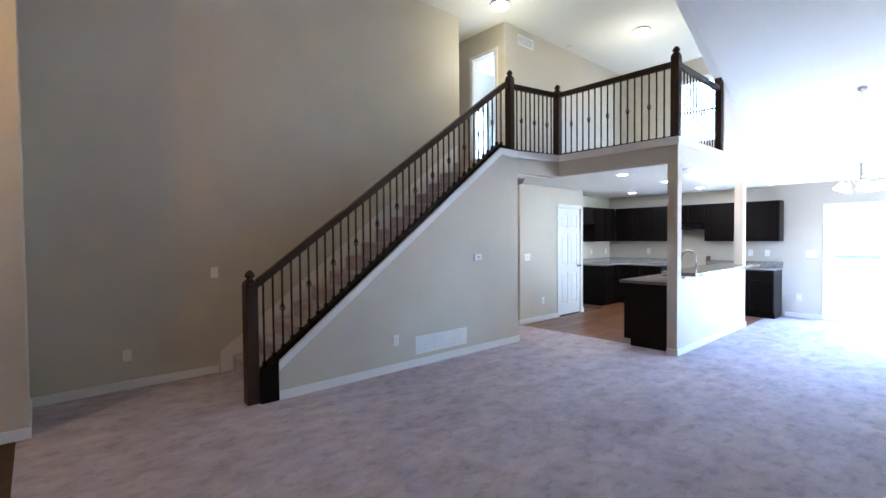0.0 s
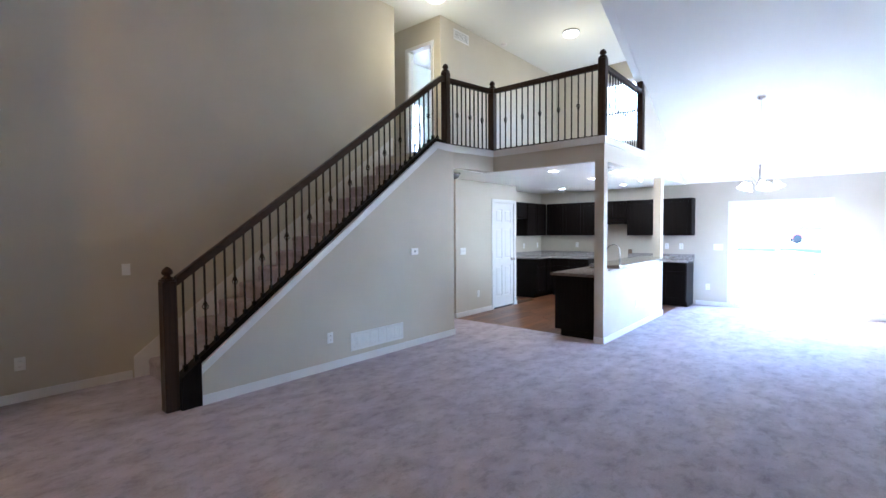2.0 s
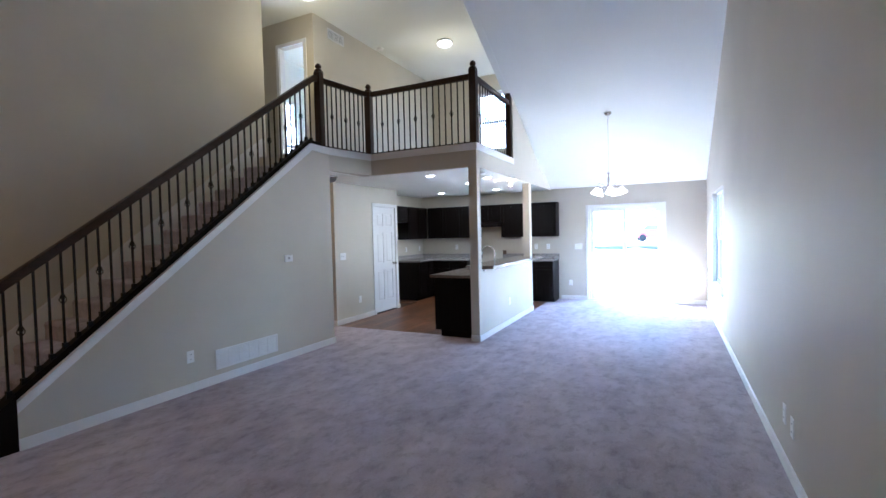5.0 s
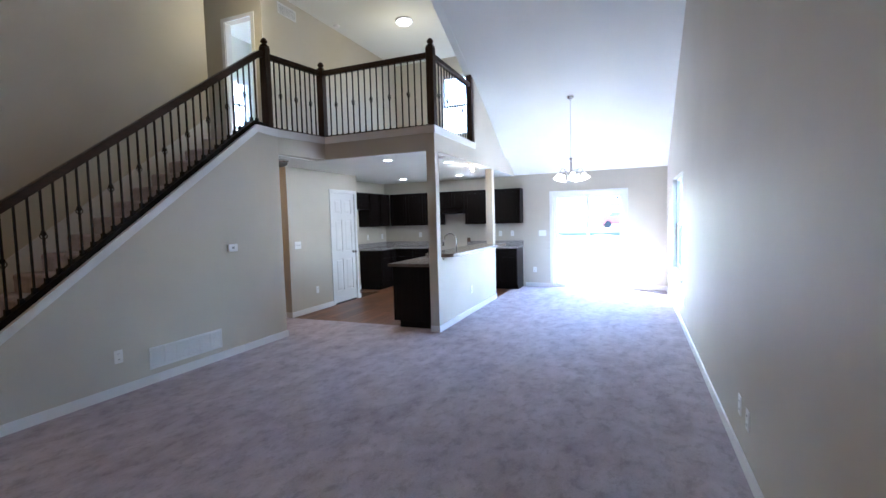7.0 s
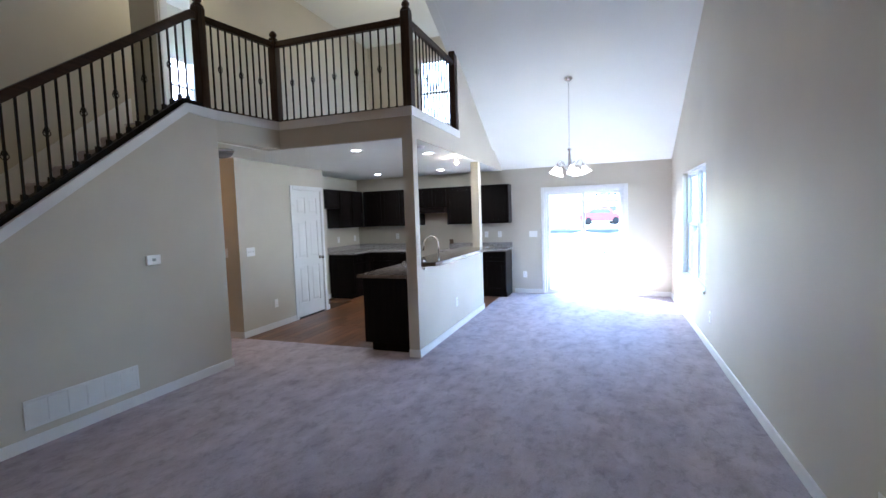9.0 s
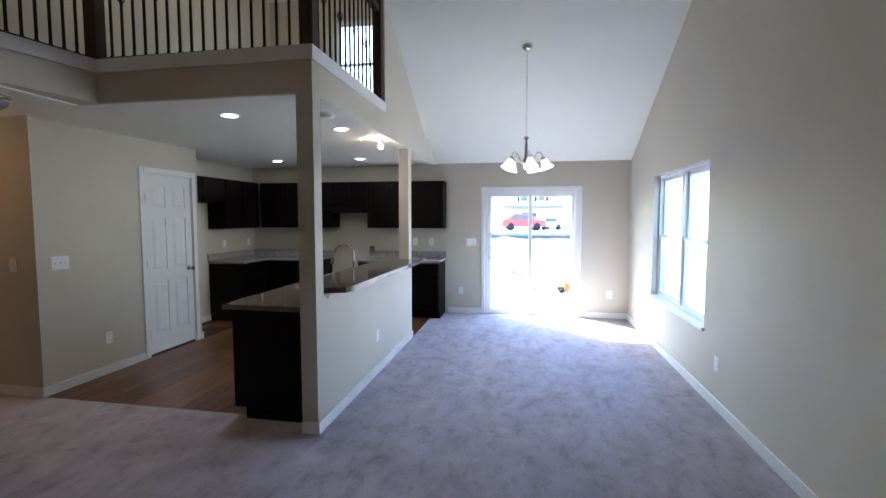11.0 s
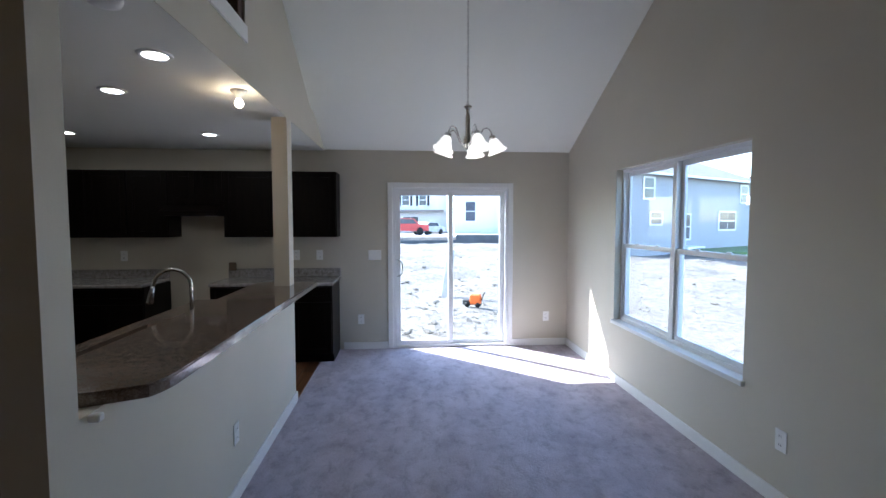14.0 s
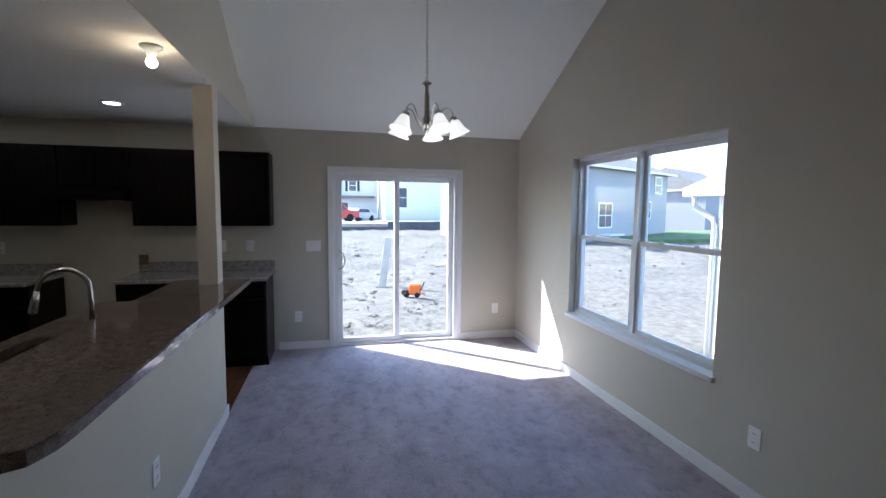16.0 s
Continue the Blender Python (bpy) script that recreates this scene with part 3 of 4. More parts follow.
def cabinet(name, place, turn, w, d, h, z, doors, label, drawer=False, group="", toe=False):
    """A cabinet whose back is at y=0 and whose front faces -y before the turn."""
    c = thing(name, (place[0], place[1], z), label, "kitchen cabinet", group, turn)
    t0 = 0.10 if toe else 0
    bm = B((0, w, -d + 0.02, 0, t0, h))
    if toe:
        box(bm, 0.0, w, -d + 0.09, -0.01, 0, t0)
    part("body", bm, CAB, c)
    dw = w / doors
    for i in range(doors):
        g = 0.012
        if drawer:
            shaker(c, dw - 2 * g, 0.15, (i * dw + g, -d + 0.02, h - 0.17), 0, "drawer_front")
            shaker(c, dw - 2 * g, h - t0 - 0.21, (i * dw + g, -d + 0.02, t0 + 0.02), 0)
        else:
            shaker(c, dw - 2 * g, h - t0 - 0.03, (i * dw + g, -d + 0.02, t0 + 0.015), 0)
    return c


CH = 0.905
E90 = -math.pi / 2
# east run: back on the wall x = XE, front faces -x, its own x runs along -y from the place
UT, UBZ = 2.225, 1.45
for a, b, z, n in ((3.73, 2.43, UBZ, 2), (4.35, 3.73, 1.82, 2), (5.70, 4.35, UBZ, 3)):
    cabinet("wall_cabinet", (XE, a), E90, a - b, 0.32, UT - z, z, n, "dark espresso wall cabinet with framed doors on the east wall", group="kitchen wall cabinets")
for a, b, z, n in ((8.55, 9.58, 1.85, 2), (9.58, 10.50, UBZ, 2)):
    cabinet("wall_cabinet", (a, YN), 0, b - a, 0.32, UT - z, z, n, "short dark cabinet above the empty fridge space" if z > 1.6 else "dark espresso wall cabinet with framed doors", group="kitchen wall cabinets")
for a, b, n in ((3.80, 2.45, 3), (5.42, 4.50, 2)):
    cabinet("base_cabinet", (XE, a), E90, a - b, 0.60, CH, 0, n, "dark espresso base cabinet under a granite counter", True, "kitchen base cabinets", True)
cabinet("base_cabinet", (9.56, YN), 0, XE - 9.56, 0.60, CH, 0, 3, "dark espresso base cabinet in the kitchen corner", True, "kitchen base cabinets", True)
pc = cabinet("peninsula_cabinet", (9.1, YK2), math.pi, 9.1 - 6.42, 0.66, CH, 0, 5, "dark espresso peninsula cabinet behind the half wall", True, "", True)
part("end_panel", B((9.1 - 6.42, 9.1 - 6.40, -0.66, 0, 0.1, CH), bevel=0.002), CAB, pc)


def slab(name, boxes, label, z0=CH, z1=0.945, r=0.008, stone=None):
    ob = part(name, B(*[(*b, z0, z1) for b in boxes], bevel=r), stone or GRANITE_SHEEN)
    return tagged(ob, label, "countertop")


# wall-side counters and backsplashes take the granite with the reflection painted in
slab("countertop", [(10.19, XE, 2.43, 3.80)], "polished granite counter, daylight sheen in its colour, on the dark base cabinet")
slab("countertop", [(10.19, XE, 4.50, YN), (9.53, 10.188, 5.39, YN)], "polished granite corner counter, daylight sheen in its colour")
for nm, b in (("backsplash", (XE - 0.02, XE, 2.43, 3.80)), ("backsplash", (XE - 0.02, XE, 4.50, YN - 0.02)), ("backsplash", (9.53, XE, YN - 0.02, YN))):
    tagged(part(nm, B((*b, 0.946, 1.05), bevel=0.003), GRANITE_SHEEN), "low granite backsplash on the counter", "backsplash")
# peninsula counter with a sink cut out
SX0, SX1, SY0, SY1 = 7.38, 8.15, 3.08, 3.35
bm = bmesh.new()
o_ = ((6.35, YK2), (9.13, YK2), (9.13, 3.455), (6.35, 3.455))
n_ = ((SX0, SY0), (SX1, SY0), (SX1, SY1), (SX0, SY1))
rings = [[bm.verts.new((x, y, z)) for x, y in pts_] for pts_, z in ((o_, CH), (o_, 0.945), (n_, 0.945), (n_, CH))]
for a, b in zip(rings, rings[1:] + rings[:1]):
    for k in range(4):
        bm.faces.new((a[k], a[(k + 1) % 4], b[(k + 1) % 4], b[k]))
bmesh.ops.recalc_face_normals(bm, faces=bm.faces)
bmesh.ops.bevel(bm, geom=[e for e in bm.edges if all(v.co.z > 0.94 for v in e.verts) and (all(v.co.y in (YK2, 3.455) or v.co.x in (6.35, 9.13) for v in e.verts))][:4], offset=0.006, segments=2, affect="EDGES")
tagged(part("countertop", bm, GRANITE), "polished brown granite peninsula counter with a sink cut-out", "countertop")
sink = tagged(part("sink", B((SX0 - 0.01, SX1 + 0.01, SY0 - 0.01, SY1 + 0.01, 0.74, 0.75), (SX0 - 0.01, SX0, SY0, SY1, 0.75, CH - 0.001), (SX1, SX1 + 0.01, SY0, SY1, 0.75, CH - 0.001), (SX0 - 0.01, SX1 + 0.01, SY0 - 0.01, SY0, 0.75, CH - 0.001), (SX0 - 0.01, SX1 + 0.01, SY1, SY1 + 0.01, 0.75, CH - 0.001)), STEEL), "stainless steel undermount kitchen sink", "sink")
# raised bar
bm = bmesh.new()
pts = [(9.26, 2.435), (9.26, 2.972), (6.64, 2.972), (6.46, 2.80), (6.425, 2.74), (6.425, 2.72), (6.47, 2.70), (6.535, 2.545), (6.56, 2.495), (6.595, 2.480), (6.64, 2.466), (6.70, 2.46)]
prism(bm, pts, "z", 1.031, 1.078)
bmesh.ops.bevel(bm, geom=[e for e in bm.edges if abs(e.verts[0].co.z - e.verts[1].co.z) < 1e-5], offset=0.006, segments=2, affect="EDGES")
tagged(part("countertop", bm, GRANITE), "polished brown granite raised bar on the half wall", "countertop")
# faucet
fx, fy = 8.06, 3.02
fa = thing("faucet", (fx, fy, 0.945), "tall brushed nickel pull-down kitchen faucet", "faucet", turn=radians(100))
part("faucet_base", lathe(bmesh.new(), [(0.028, 0), (0.028, 0.01), (0.02, 0.03), (0.02, 0.09), (0.014, 0.1)], n=16), CHROME, fa)
arc = [(0, 0, 0.09), (0, 0, 0.2), (0, 0, 0.27)] + [(0.11 - 0.11 * math.cos(radians(a)), 0, 0.27 + 0.11 * math.sin(radians(a))) for a in range(20, 171, 15)] + [(0.225, 0, 0.26)]
part("spout", tube(bmesh.new(), arc, 0.012, 10), CHROME, fa)
part("spray_head", tube(bmesh.new(), [(0.222, 0, 0.275), (0.232, 0, 0.23), (0.243, 0, 0.17), (0.245, 0, 0.16)], [0.013, 0.017, 0.021, 0.018], 12), CHROME, fa)
part("lever", tube(bmesh.new(), [(0, -0.018, 0.07), (0, -0.05, 0.08), (0, -0.09, 0.115)], [0.008, 0.007, 0.005], 8), CHROME, fa)
tagged(part("bar_support", B((6.425, 6.455, 2.575, 2.612, 1.005, 1.030), bevel=0.004), TRIM), "small white bracket under the bar top", "bracket")
# range hood
hood = thing("range_hood", (XE, 4.04, 1.70), "black under-cabinet range hood with a lit lens", "range hood")
bm = bmesh.new()
prism(bm, [(-0.50, 0.0), (0, 0.0), (0, 0.12), (-0.38, 0.12), (-0.50, 0.05)], "y", -0.31, 0.31)
part("hood_shell", bm, CAB, hood)
part("hood_lens", B((-0.44, -0.36, -0.27, -0.15, -0.006, 0.0)), PLASTIC, hood)


# ---- lamps ----
def can(x, y):
    c = thing("recessed_light", (x, y, ZC - 0.012), "round recessed ceiling light, lit, with a white trim ring", "ceiling light", "recessed kitchen lights")
    part("trim_ring", lathe(bmesh.new(), [(0.088, 0), (0.084, -0.008), (0.068, -0.01), (0.062, -0.004)], n=28), PLASTIC, c)
    part("lens", lathe(bmesh.new(), [(0.061, -0.0105), (0.045, -0.0125), (0.0, -0.013)], n=24), CANLIT, c)
    lamp("recessed_light_glow", "AREA", (x, y, ZC - 0.03), 0.24, COOL, 0.12)


for x, y in ((6.78, 3.63), (7.54, 2.93), (8.25, 3.57), (9.82, 3.58), (9.83, 4.95)):
    can(x, y)


def flush(x, y, z, lit=True):
    c = thing("flush_light", (x, y, z), "round flush ceiling light with a %s frosted bowl" % ("lit" if lit else "dark"), "ceiling light", "upper ceiling lights" if lit else "")
    part("base_ring", lathe(bmesh.new(), [(0.16, 0), (0.165, -0.02), (0.15, -0.035), (0.1, -0.036)], n=28), CHROME, c)
    part("bowl", lathe(bmesh.new(), [(0.145, -0.03), (0.14, -0.06), (0.11, -0.085), (0.05, -0.1), (0.0, -0.103)], n=28), SHADE if lit else FROST, c)
    if not lit:
        return
    lamp("flush_light_glow", "POINT", (x, y, z - 0.8), 0.5, (1.0, 0.76, 0.40), 0.18)


flush(8.53, 4.15, ZL)
flush(5.80, 5.22, ZL)
kb = thing("bulb_holder", (8.195, 2.73, ZC - 0.012), "bare lit bulb in a white ceiling holder", "ceiling light")
part("holder", lathe(bmesh.new(), [(0.055, 0), (0.055, -0.012), (0.03, -0.025), (0.022, -0.05), (0.02, -0.055)], n=20), PLASTIC, kb)
part("bulb", lathe(bmesh.new(), [(0.014, -0.052), (0.016, -0.06), (0.026, -0.074), (0.029, -0.089), (0.022, -0.106), (0.007, -0.114)], n=20), BULB, kb)
lamp("bulb_glow", "POINT", (8.195, 2.73, ZC - 0.16), 0.26, WARM, 0.04)


def detector(x, y, z, r=0.065):
    ob = thing("smoke_detector", (x, y, z), "round white smoke detector on the ceiling", "smoke detector", "smoke detectors")
    part("body", lathe(bmesh.new(), [(r, 0), (r, -0.012), (r * 0.85, -0.03), (r * 0.4, -0.036), (0.0, -0.036)], n=24), PLASTIC, ob)


# warm lights of the foyer and the lower hall
for nm, x, y, zt, zl, pw_ in (("pendant_light", -1.15, 4.35, ZTOP, 3.55, 1.3), ("pendant_light", 5.95, 6.9, ZC - 0.012, 2.35, 0.8)):
    p_ = thing(nm, (x, y, zl), "hanging pendant light with a lit warm glass globe", "pendant light", "pendant lights")
    part("cord", tube(bmesh.new(), [(0, 0, 0.1), (0, 0, zt - zl)], 0.004, 6), IRON, p_)
    part("globe", lathe(bmesh.new(), [(0.02, 0.1), (0.07, 0.07), (0.09, 0.0), (0.07, -0.06), (0.02, -0.09), (0, -0.092)], n=20), SHADE, p_)
    lamp("pendant_glow", "POINT", (x, y, zl - 0.15), pw_, (1.0, 0.52, 0.18), 0.08)
detector(6.90, 2.79, ZC - 0.012)
flush(5.87, 4.99, ZC - 0.012, False)
detector(8.18, 5.45, ZL)


def chandelier(x, y, ztop, zc):
    c = thing("chandelier", (x, y, zc), "five-arm brushed nickel chandelier with lit frosted bell shades", "chandelier")
    part("canopy", lathe(bmesh.new(), [(0.0, ztop - zc + 0.03), (0.065, ztop - zc + 0.02), (0.062, ztop - zc - 0.01), (0.03, ztop - zc - 0.035), (0.01, ztop - zc - 0.04)], n=24), CHROME, c)
    bm, z, k = bmesh.new(), 0.30, 0
    while z < ztop - zc - 0.04:
        u = (0.010, 0) if k % 2 else (0, 0.010)
        tube(bm, [(0.7 * u[0] * math.cos(a), 0.7 * u[1] * math.cos(a), z + 0.018 + 0.018 * math.sin(a)) for a in [2 * math.pi * j / 8 for j in range(9)]], 0.0018, 5)
        z, k = z + 0.028, k + 1
    part("chain", bm, CHROME, c)
    part("cord", tube(bmesh.new(), [(0.004, 0, 0.28), (0.004, 0, ztop - zc)], 0.0025, 6), PLASTIC, c)
    part("stem", lathe(bmesh.new(), [(0.006, 0.31), (0.02, 0.30), (0.036, 0.285), (0.014, 0.27), (0.012, 0.24), (0.02, 0.2), (0.02, 0.06), (0.034, 0.03), (0.03, 0.0), (0.04, -0.03), (0.014, -0.06), (0.006, -0.085)], n=16), CHROME, c)
    for i in range(5):
        a = radians(72 * i + 49)
        ca, sa = math.cos(a), math.sin(a)
        prof = [(0.02, 0.0), (0.045, -0.012), (0.07, 0.0), (0.09, 0.035), (0.105, 0.075), (0.125, 0.107), (0.15, 0.118), (0.175, 0.105), (0.19, 0.078), (0.195, 0.045)]
        arm = part("arm", tube(bmesh.new(), [(r_ * ca, r_ * sa, h_) for r_, h_ in prof], 0.005, 8), CHROME, c)
        q = Matrix.Translation((0.195 * ca, 0.195 * sa, 0.05)) @ Matrix.Rotation(a, 4, "Z") @ Matrix.Rotation(radians(-22), 4, "Y")
        bm = lathe(bmesh.new(), [(0.012, 0.01), (0.026, 0.0), (0.026, -0.03), (0.02, -0.035)], n=14)
        bmesh.ops.transform(bm, matrix=q, verts=bm.verts)
        part("shade_holder", bm, CHROME, arm)
        bm = lathe(bmesh.new(), [(0.028, -0.025), (0.040, -0.045), (0.050, -0.078), (0.062, -0.108), (0.084, -0.136), (0.080, -0.138), (0.055, -0.112), (0.0, -0.09)], n=20)
        bmesh.ops.transform(bm, matrix=q, verts=bm.verts)
        part("shade", bm, SHADE, arm, "lit frosted glass bell shade")
    lamp("chandelier_glow", "POINT", (x, y, zc - 0.24), 0.6, COOL, 0.2)


chandelier(8.683, 1.105, 3.60, 2.275)


# ---- plates, vents ----
def plate(name, place, turn, kind, label, w=0.08, h=0.125):
    """A wall plate whose back is at y=0 and front faces -y before the turn."""
    ob = thing(name, place, label, "wall plate", "wall plates", turn)
    part("cover", B((-w / 2, w / 2, -0.006, 0, -h / 2, h / 2), bevel=0.002), PLASTIC, ob)
    if kind == "outlet":
        for z in (-0.026, 0.026):
            o = part("socket", B((-0.017, 0.017, -0.008, -0.006, z - 0.014, z + 0.014), bevel=0.001), PLASTIC, ob)
            part("slot", B((-0.008, -0.005, -0.0086, -0.008, z - 0.004, z + 0.006), (0.005, 0.008, -0.0086, -0.008, z - 0.004, z + 0.006)), DARK, o)
    else:
        n = max(1, round(w / 0.06))
        for i in range(n):
            x = (i - (n - 1) / 2) * 0.046
            part("toggle", B((x - 0.006, x + 0.006, -0.016, -0.006, -0.008, 0.012), bevel=0.001), PLASTIC, ob)
    return ob


SOUTHWALL, NORTHFACE, EASTWALL = math.pi, 0.0, -math.pi / 2
OUT, SWT = "white duplex outlet plate on the painted wall", "white light switch plate on the painted wall"
for x, z in ((7.32, 0.385), (3.79, 0.345), (3.575, 0.335)):
    plate("outlet", (x, YS, z), math.pi, "outlet", OUT)
plate("outlet", (3.194, YST, 0.365), 0, "outlet", OUT)
plate("outlet", (0.731, YN, 0.36), 0, "outlet", OUT)
plate("light_switch", (1.605, YN, 1.19), 0, "switch", SWT)
plate("outlet", (7.655, YK, 0.394), 0, "outlet", "white duplex outlet plate on the half wall")
for y in (2.18, -0.236):
    plate("outlet", (XE, y, 0.385), EASTWALL, "outlet", OUT)
plate("light_switch", (XE, 2.002, 1.208), EASTWALL, "switch", "white triple light switch plate beside the patio door", 0.165)
plate("light_switch", (6.69, 5.38, 1.205), 0, "switch", "white triple light switch plate beside the pantry", 0.165)
plate("outlet", (7.16, 5.38, 0.375), 0, "outlet", OUT)
plate("light_switch", (6.48, 5.627, 1.205), EASTWALL, "switch", "white light switch plate on the hall side wall")
for y in (2.69, 2.975, 5.03):
    plate("outlet", (XE, y, 1.215), EASTWALL, "outlet", "white outlet plate above the counter")
tagged(part("conduit_box", B((XE - 0.06, XE - 0.021, 3.70, 3.78, 1.03, 1.13), bevel=0.004), BROWN), "small brown box at the end of the backsplash", "outlet box")
for x in (9.954, 10.629):
    plate("outlet", (x, YN, 1.195), 0, "outlet", "white outlet plate above the counter")
th = thing("thermostat", (4.588, YST, 1.302), "small white thermostat on the stair wall", "thermostat")
part("body", B((-0.072, 0.072, -0.022, 0, -0.046, 0.046), bevel=0.006), PLASTIC, th)
part("display", B((-0.018, 0.018, -0.0235, -0.022, -0.012, 0.015)), LCD, th)


def grille(name, x0, x1, z0, z1, y, label, vertical=True, bays=6):
    g = thing(name, (x0, y, z0), label, "air vent")
    w, h = x1 - x0, z1 - z0
    f = 0.022
    part("frame", B((0, w, -0.008, 0, 0, f), (0, w, -0.008, 0, h - f, h), (0, f, -0.008, 0, f, h - f), (w - f, w, -0.008, 0, f, h - f), bevel=0.002), TRIM, g)
    part("backing", B((f, w - f, -0.002, -0.001, f, h - f)), VENT, g)
    n = int((h - 2 * f) / 0.013)
    for i in range(n):
        z = f + (i + 0.5) * (h - 2 * f) / n
        bm = bmesh.new()
        prism(bm, [(-0.008, z - 0.005), (-0.007, z - 0.006), (-0.002, z + 0.004), (-0.003, z + 0.005)], "x", f, w - f)
        part("slat", bm, TRIM, g)
    for i in range(1, bays):
        x = f + i * (w - 2 * f) / bays
        part("bar", B((x - 0.004, x + 0.004, -0.0085, -0.002, f, h - f)), TRIM, g)


grille("return_vent", 3.485, 4.365, 0.145, 0.365, YST, "wide white return-air grille low on the stair wall")
grille("wall_vent", 6.72, 7.18, 5.10, 5.29, HY, "white air vent high on the upper hall wall", bays=3)
# upper hall door
ud = struct("door_3", B((HX - 0.016, HX, UY0 - 0.065, UY0, ZF, UZ + 0.065), (HX - 0.016, HX, UY1, UY1 + 0.065, ZF, UZ + 0.065), (HX - 0.016, HX, UY0, UY1, UZ, UZ + 0.065), (HX, HX + 0.12, UY0, UY0 + 0.015, ZF, UZ), (HX, HX + 0.12, UY1 - 0.015, UY1, ZF, UZ)), TRIM, "open white-cased doorway off the upper hall")

# ---- outside ----
DIRT = mat("pale_bare_dirt", (0.20, 0.18, 0.155), 0.95, scale=6.5, bump=1.0, bump_scale=9, second=(0.095, 0.082, 0.07))
for node_ in DIRT.node_tree.nodes:
    if node_.type == "BUMP":
        node_.inputs["Distance"].default_value = 0.07
    elif node_.type == "TEX_NOISE":
        node_.inputs["Detail"].default_value, node_.inputs["Roughness"].default_value = 9, 0.68
SIDING = mat("blue_grey_siding", (0.33, 0.33, 0.35), 0.6, vary=0.03, scale=1)
SIDEW = mat("white_siding", (0.66, 0.65, 0.64), 0.6, vary=0.03, scale=1)
ROOF = mat("asphalt_shingles", (0.20, 0.18, 0.17), 0.9, vary=0.2, scale=5)
xs = [-900, -300, -100, -40, -15] + [-5 + 0.5 * k for k in range(0, 130)] + [65, 80, 120, 300, 900]
ys = [-900, -300, -100, -60] + [-45 + 0.6 * k for k in range(0, 105)] + [20, 40, 100, 300, 900]
bm = bmesh.new()


def ground_z(x, y):
    if x > 48.5:
        return 0.1
    if abs(x) > 70 or abs(y) > 60:
        return -0.4
    near = min(1.0, max(0.0, (x - 12.0) / 6)) if x > 11 else min(1.0, max(0.0, (-2.5 - y) / 5))
    v = Vector((x, y, 0))
    return -0.42 + near * (0.22 * noise.noise(v * 0.5) + 0.14 * noise.noise(v * 1.7) + 0.35 * max(0, noise.noise(v * 0.16 + Vector((3, 5, 0))) - 0.15))


grid = [[bm.verts.new((x, y, ground_z(x, y))) for y in ys] for x in xs]
for a, b in zip(grid, grid[1:]):
    for k in range(len(ys) - 1):
        bm.faces.new((a[k], b[k], b[k + 1], a[k + 1]))
struct("ground", bm, DIRT, "pale bare uneven construction dirt")
# clods of dirt
rc = random.Random(7)
bm = bmesh.new()
for i in range(1500):
    if i % 3:
        d, a = 4 + 26 * rc.random() ** 1.5, radians(-14 + 24 * rc.random())
    else:
        d, a = 7 + 22 * rc.random(), radians(-48 + 20 * rc.random())
    x, y = 8 + d * math.cos(a), 1 + d * math.sin(a)
    if x < 12 and y > -1.5:
        continue
    r_, z = 0.02 + 0.11 * rc.random() ** 4, ground_z(x, y)
    vs = [bm.verts.new((x + r_ * rc.uniform(0.6, 1.3) * u, y + r_ * rc.uniform(0.6, 1.3) * v, z + r_ * 0.4 * w)) for u, v, w in ((1, 0, 0), (-1, 0, 0), (0, 1, 0), (0, -1, 0), (0, 0, 1), (0, 0, -1))]
    for f in ((0, 2, 4), (2, 1, 4), (1, 3, 4), (3, 0, 4), (2, 0, 5), (1, 2, 5), (3, 1, 5), (0, 3, 5)):
        bm.faces.new([vs[q] for q in f])
tagged(part("dirt_clods", bm, DIRT), "loose clods and stones on the bare dirt", "rubble", kind="stuff")
GRASS = mat("dry_green_grass", (0.10, 0.15, 0.05), 0.9, vary=0.3, scale=2)
ASPHALT = mat("dark_slope", (0.09, 0.10, 0.11), 0.9, vary=0.2, scale=1)
WINGLASS = mat("house_window_glass", (0.05, 0.06, 0.08), 0.1, vary=0.2, scale=1)
PAINTRED = mat("red_car_paint", (0.45, 0.03, 0.03), 0.3, coat=0.5, vary=0.02, scale=5)
ORANGE = mat("orange_machine_paint", (0.65, 0.13, 0.02), 0.4, vary=0.05, scale=8)
GRAVEL = mat("grey_concrete", (0.45, 0.45, 0.44), 0.8, vary=0.1, scale=3)


def local(bm, m):
    bmesh.ops.transform(bm, matrix=m, verts=bm.verts)
    return bm


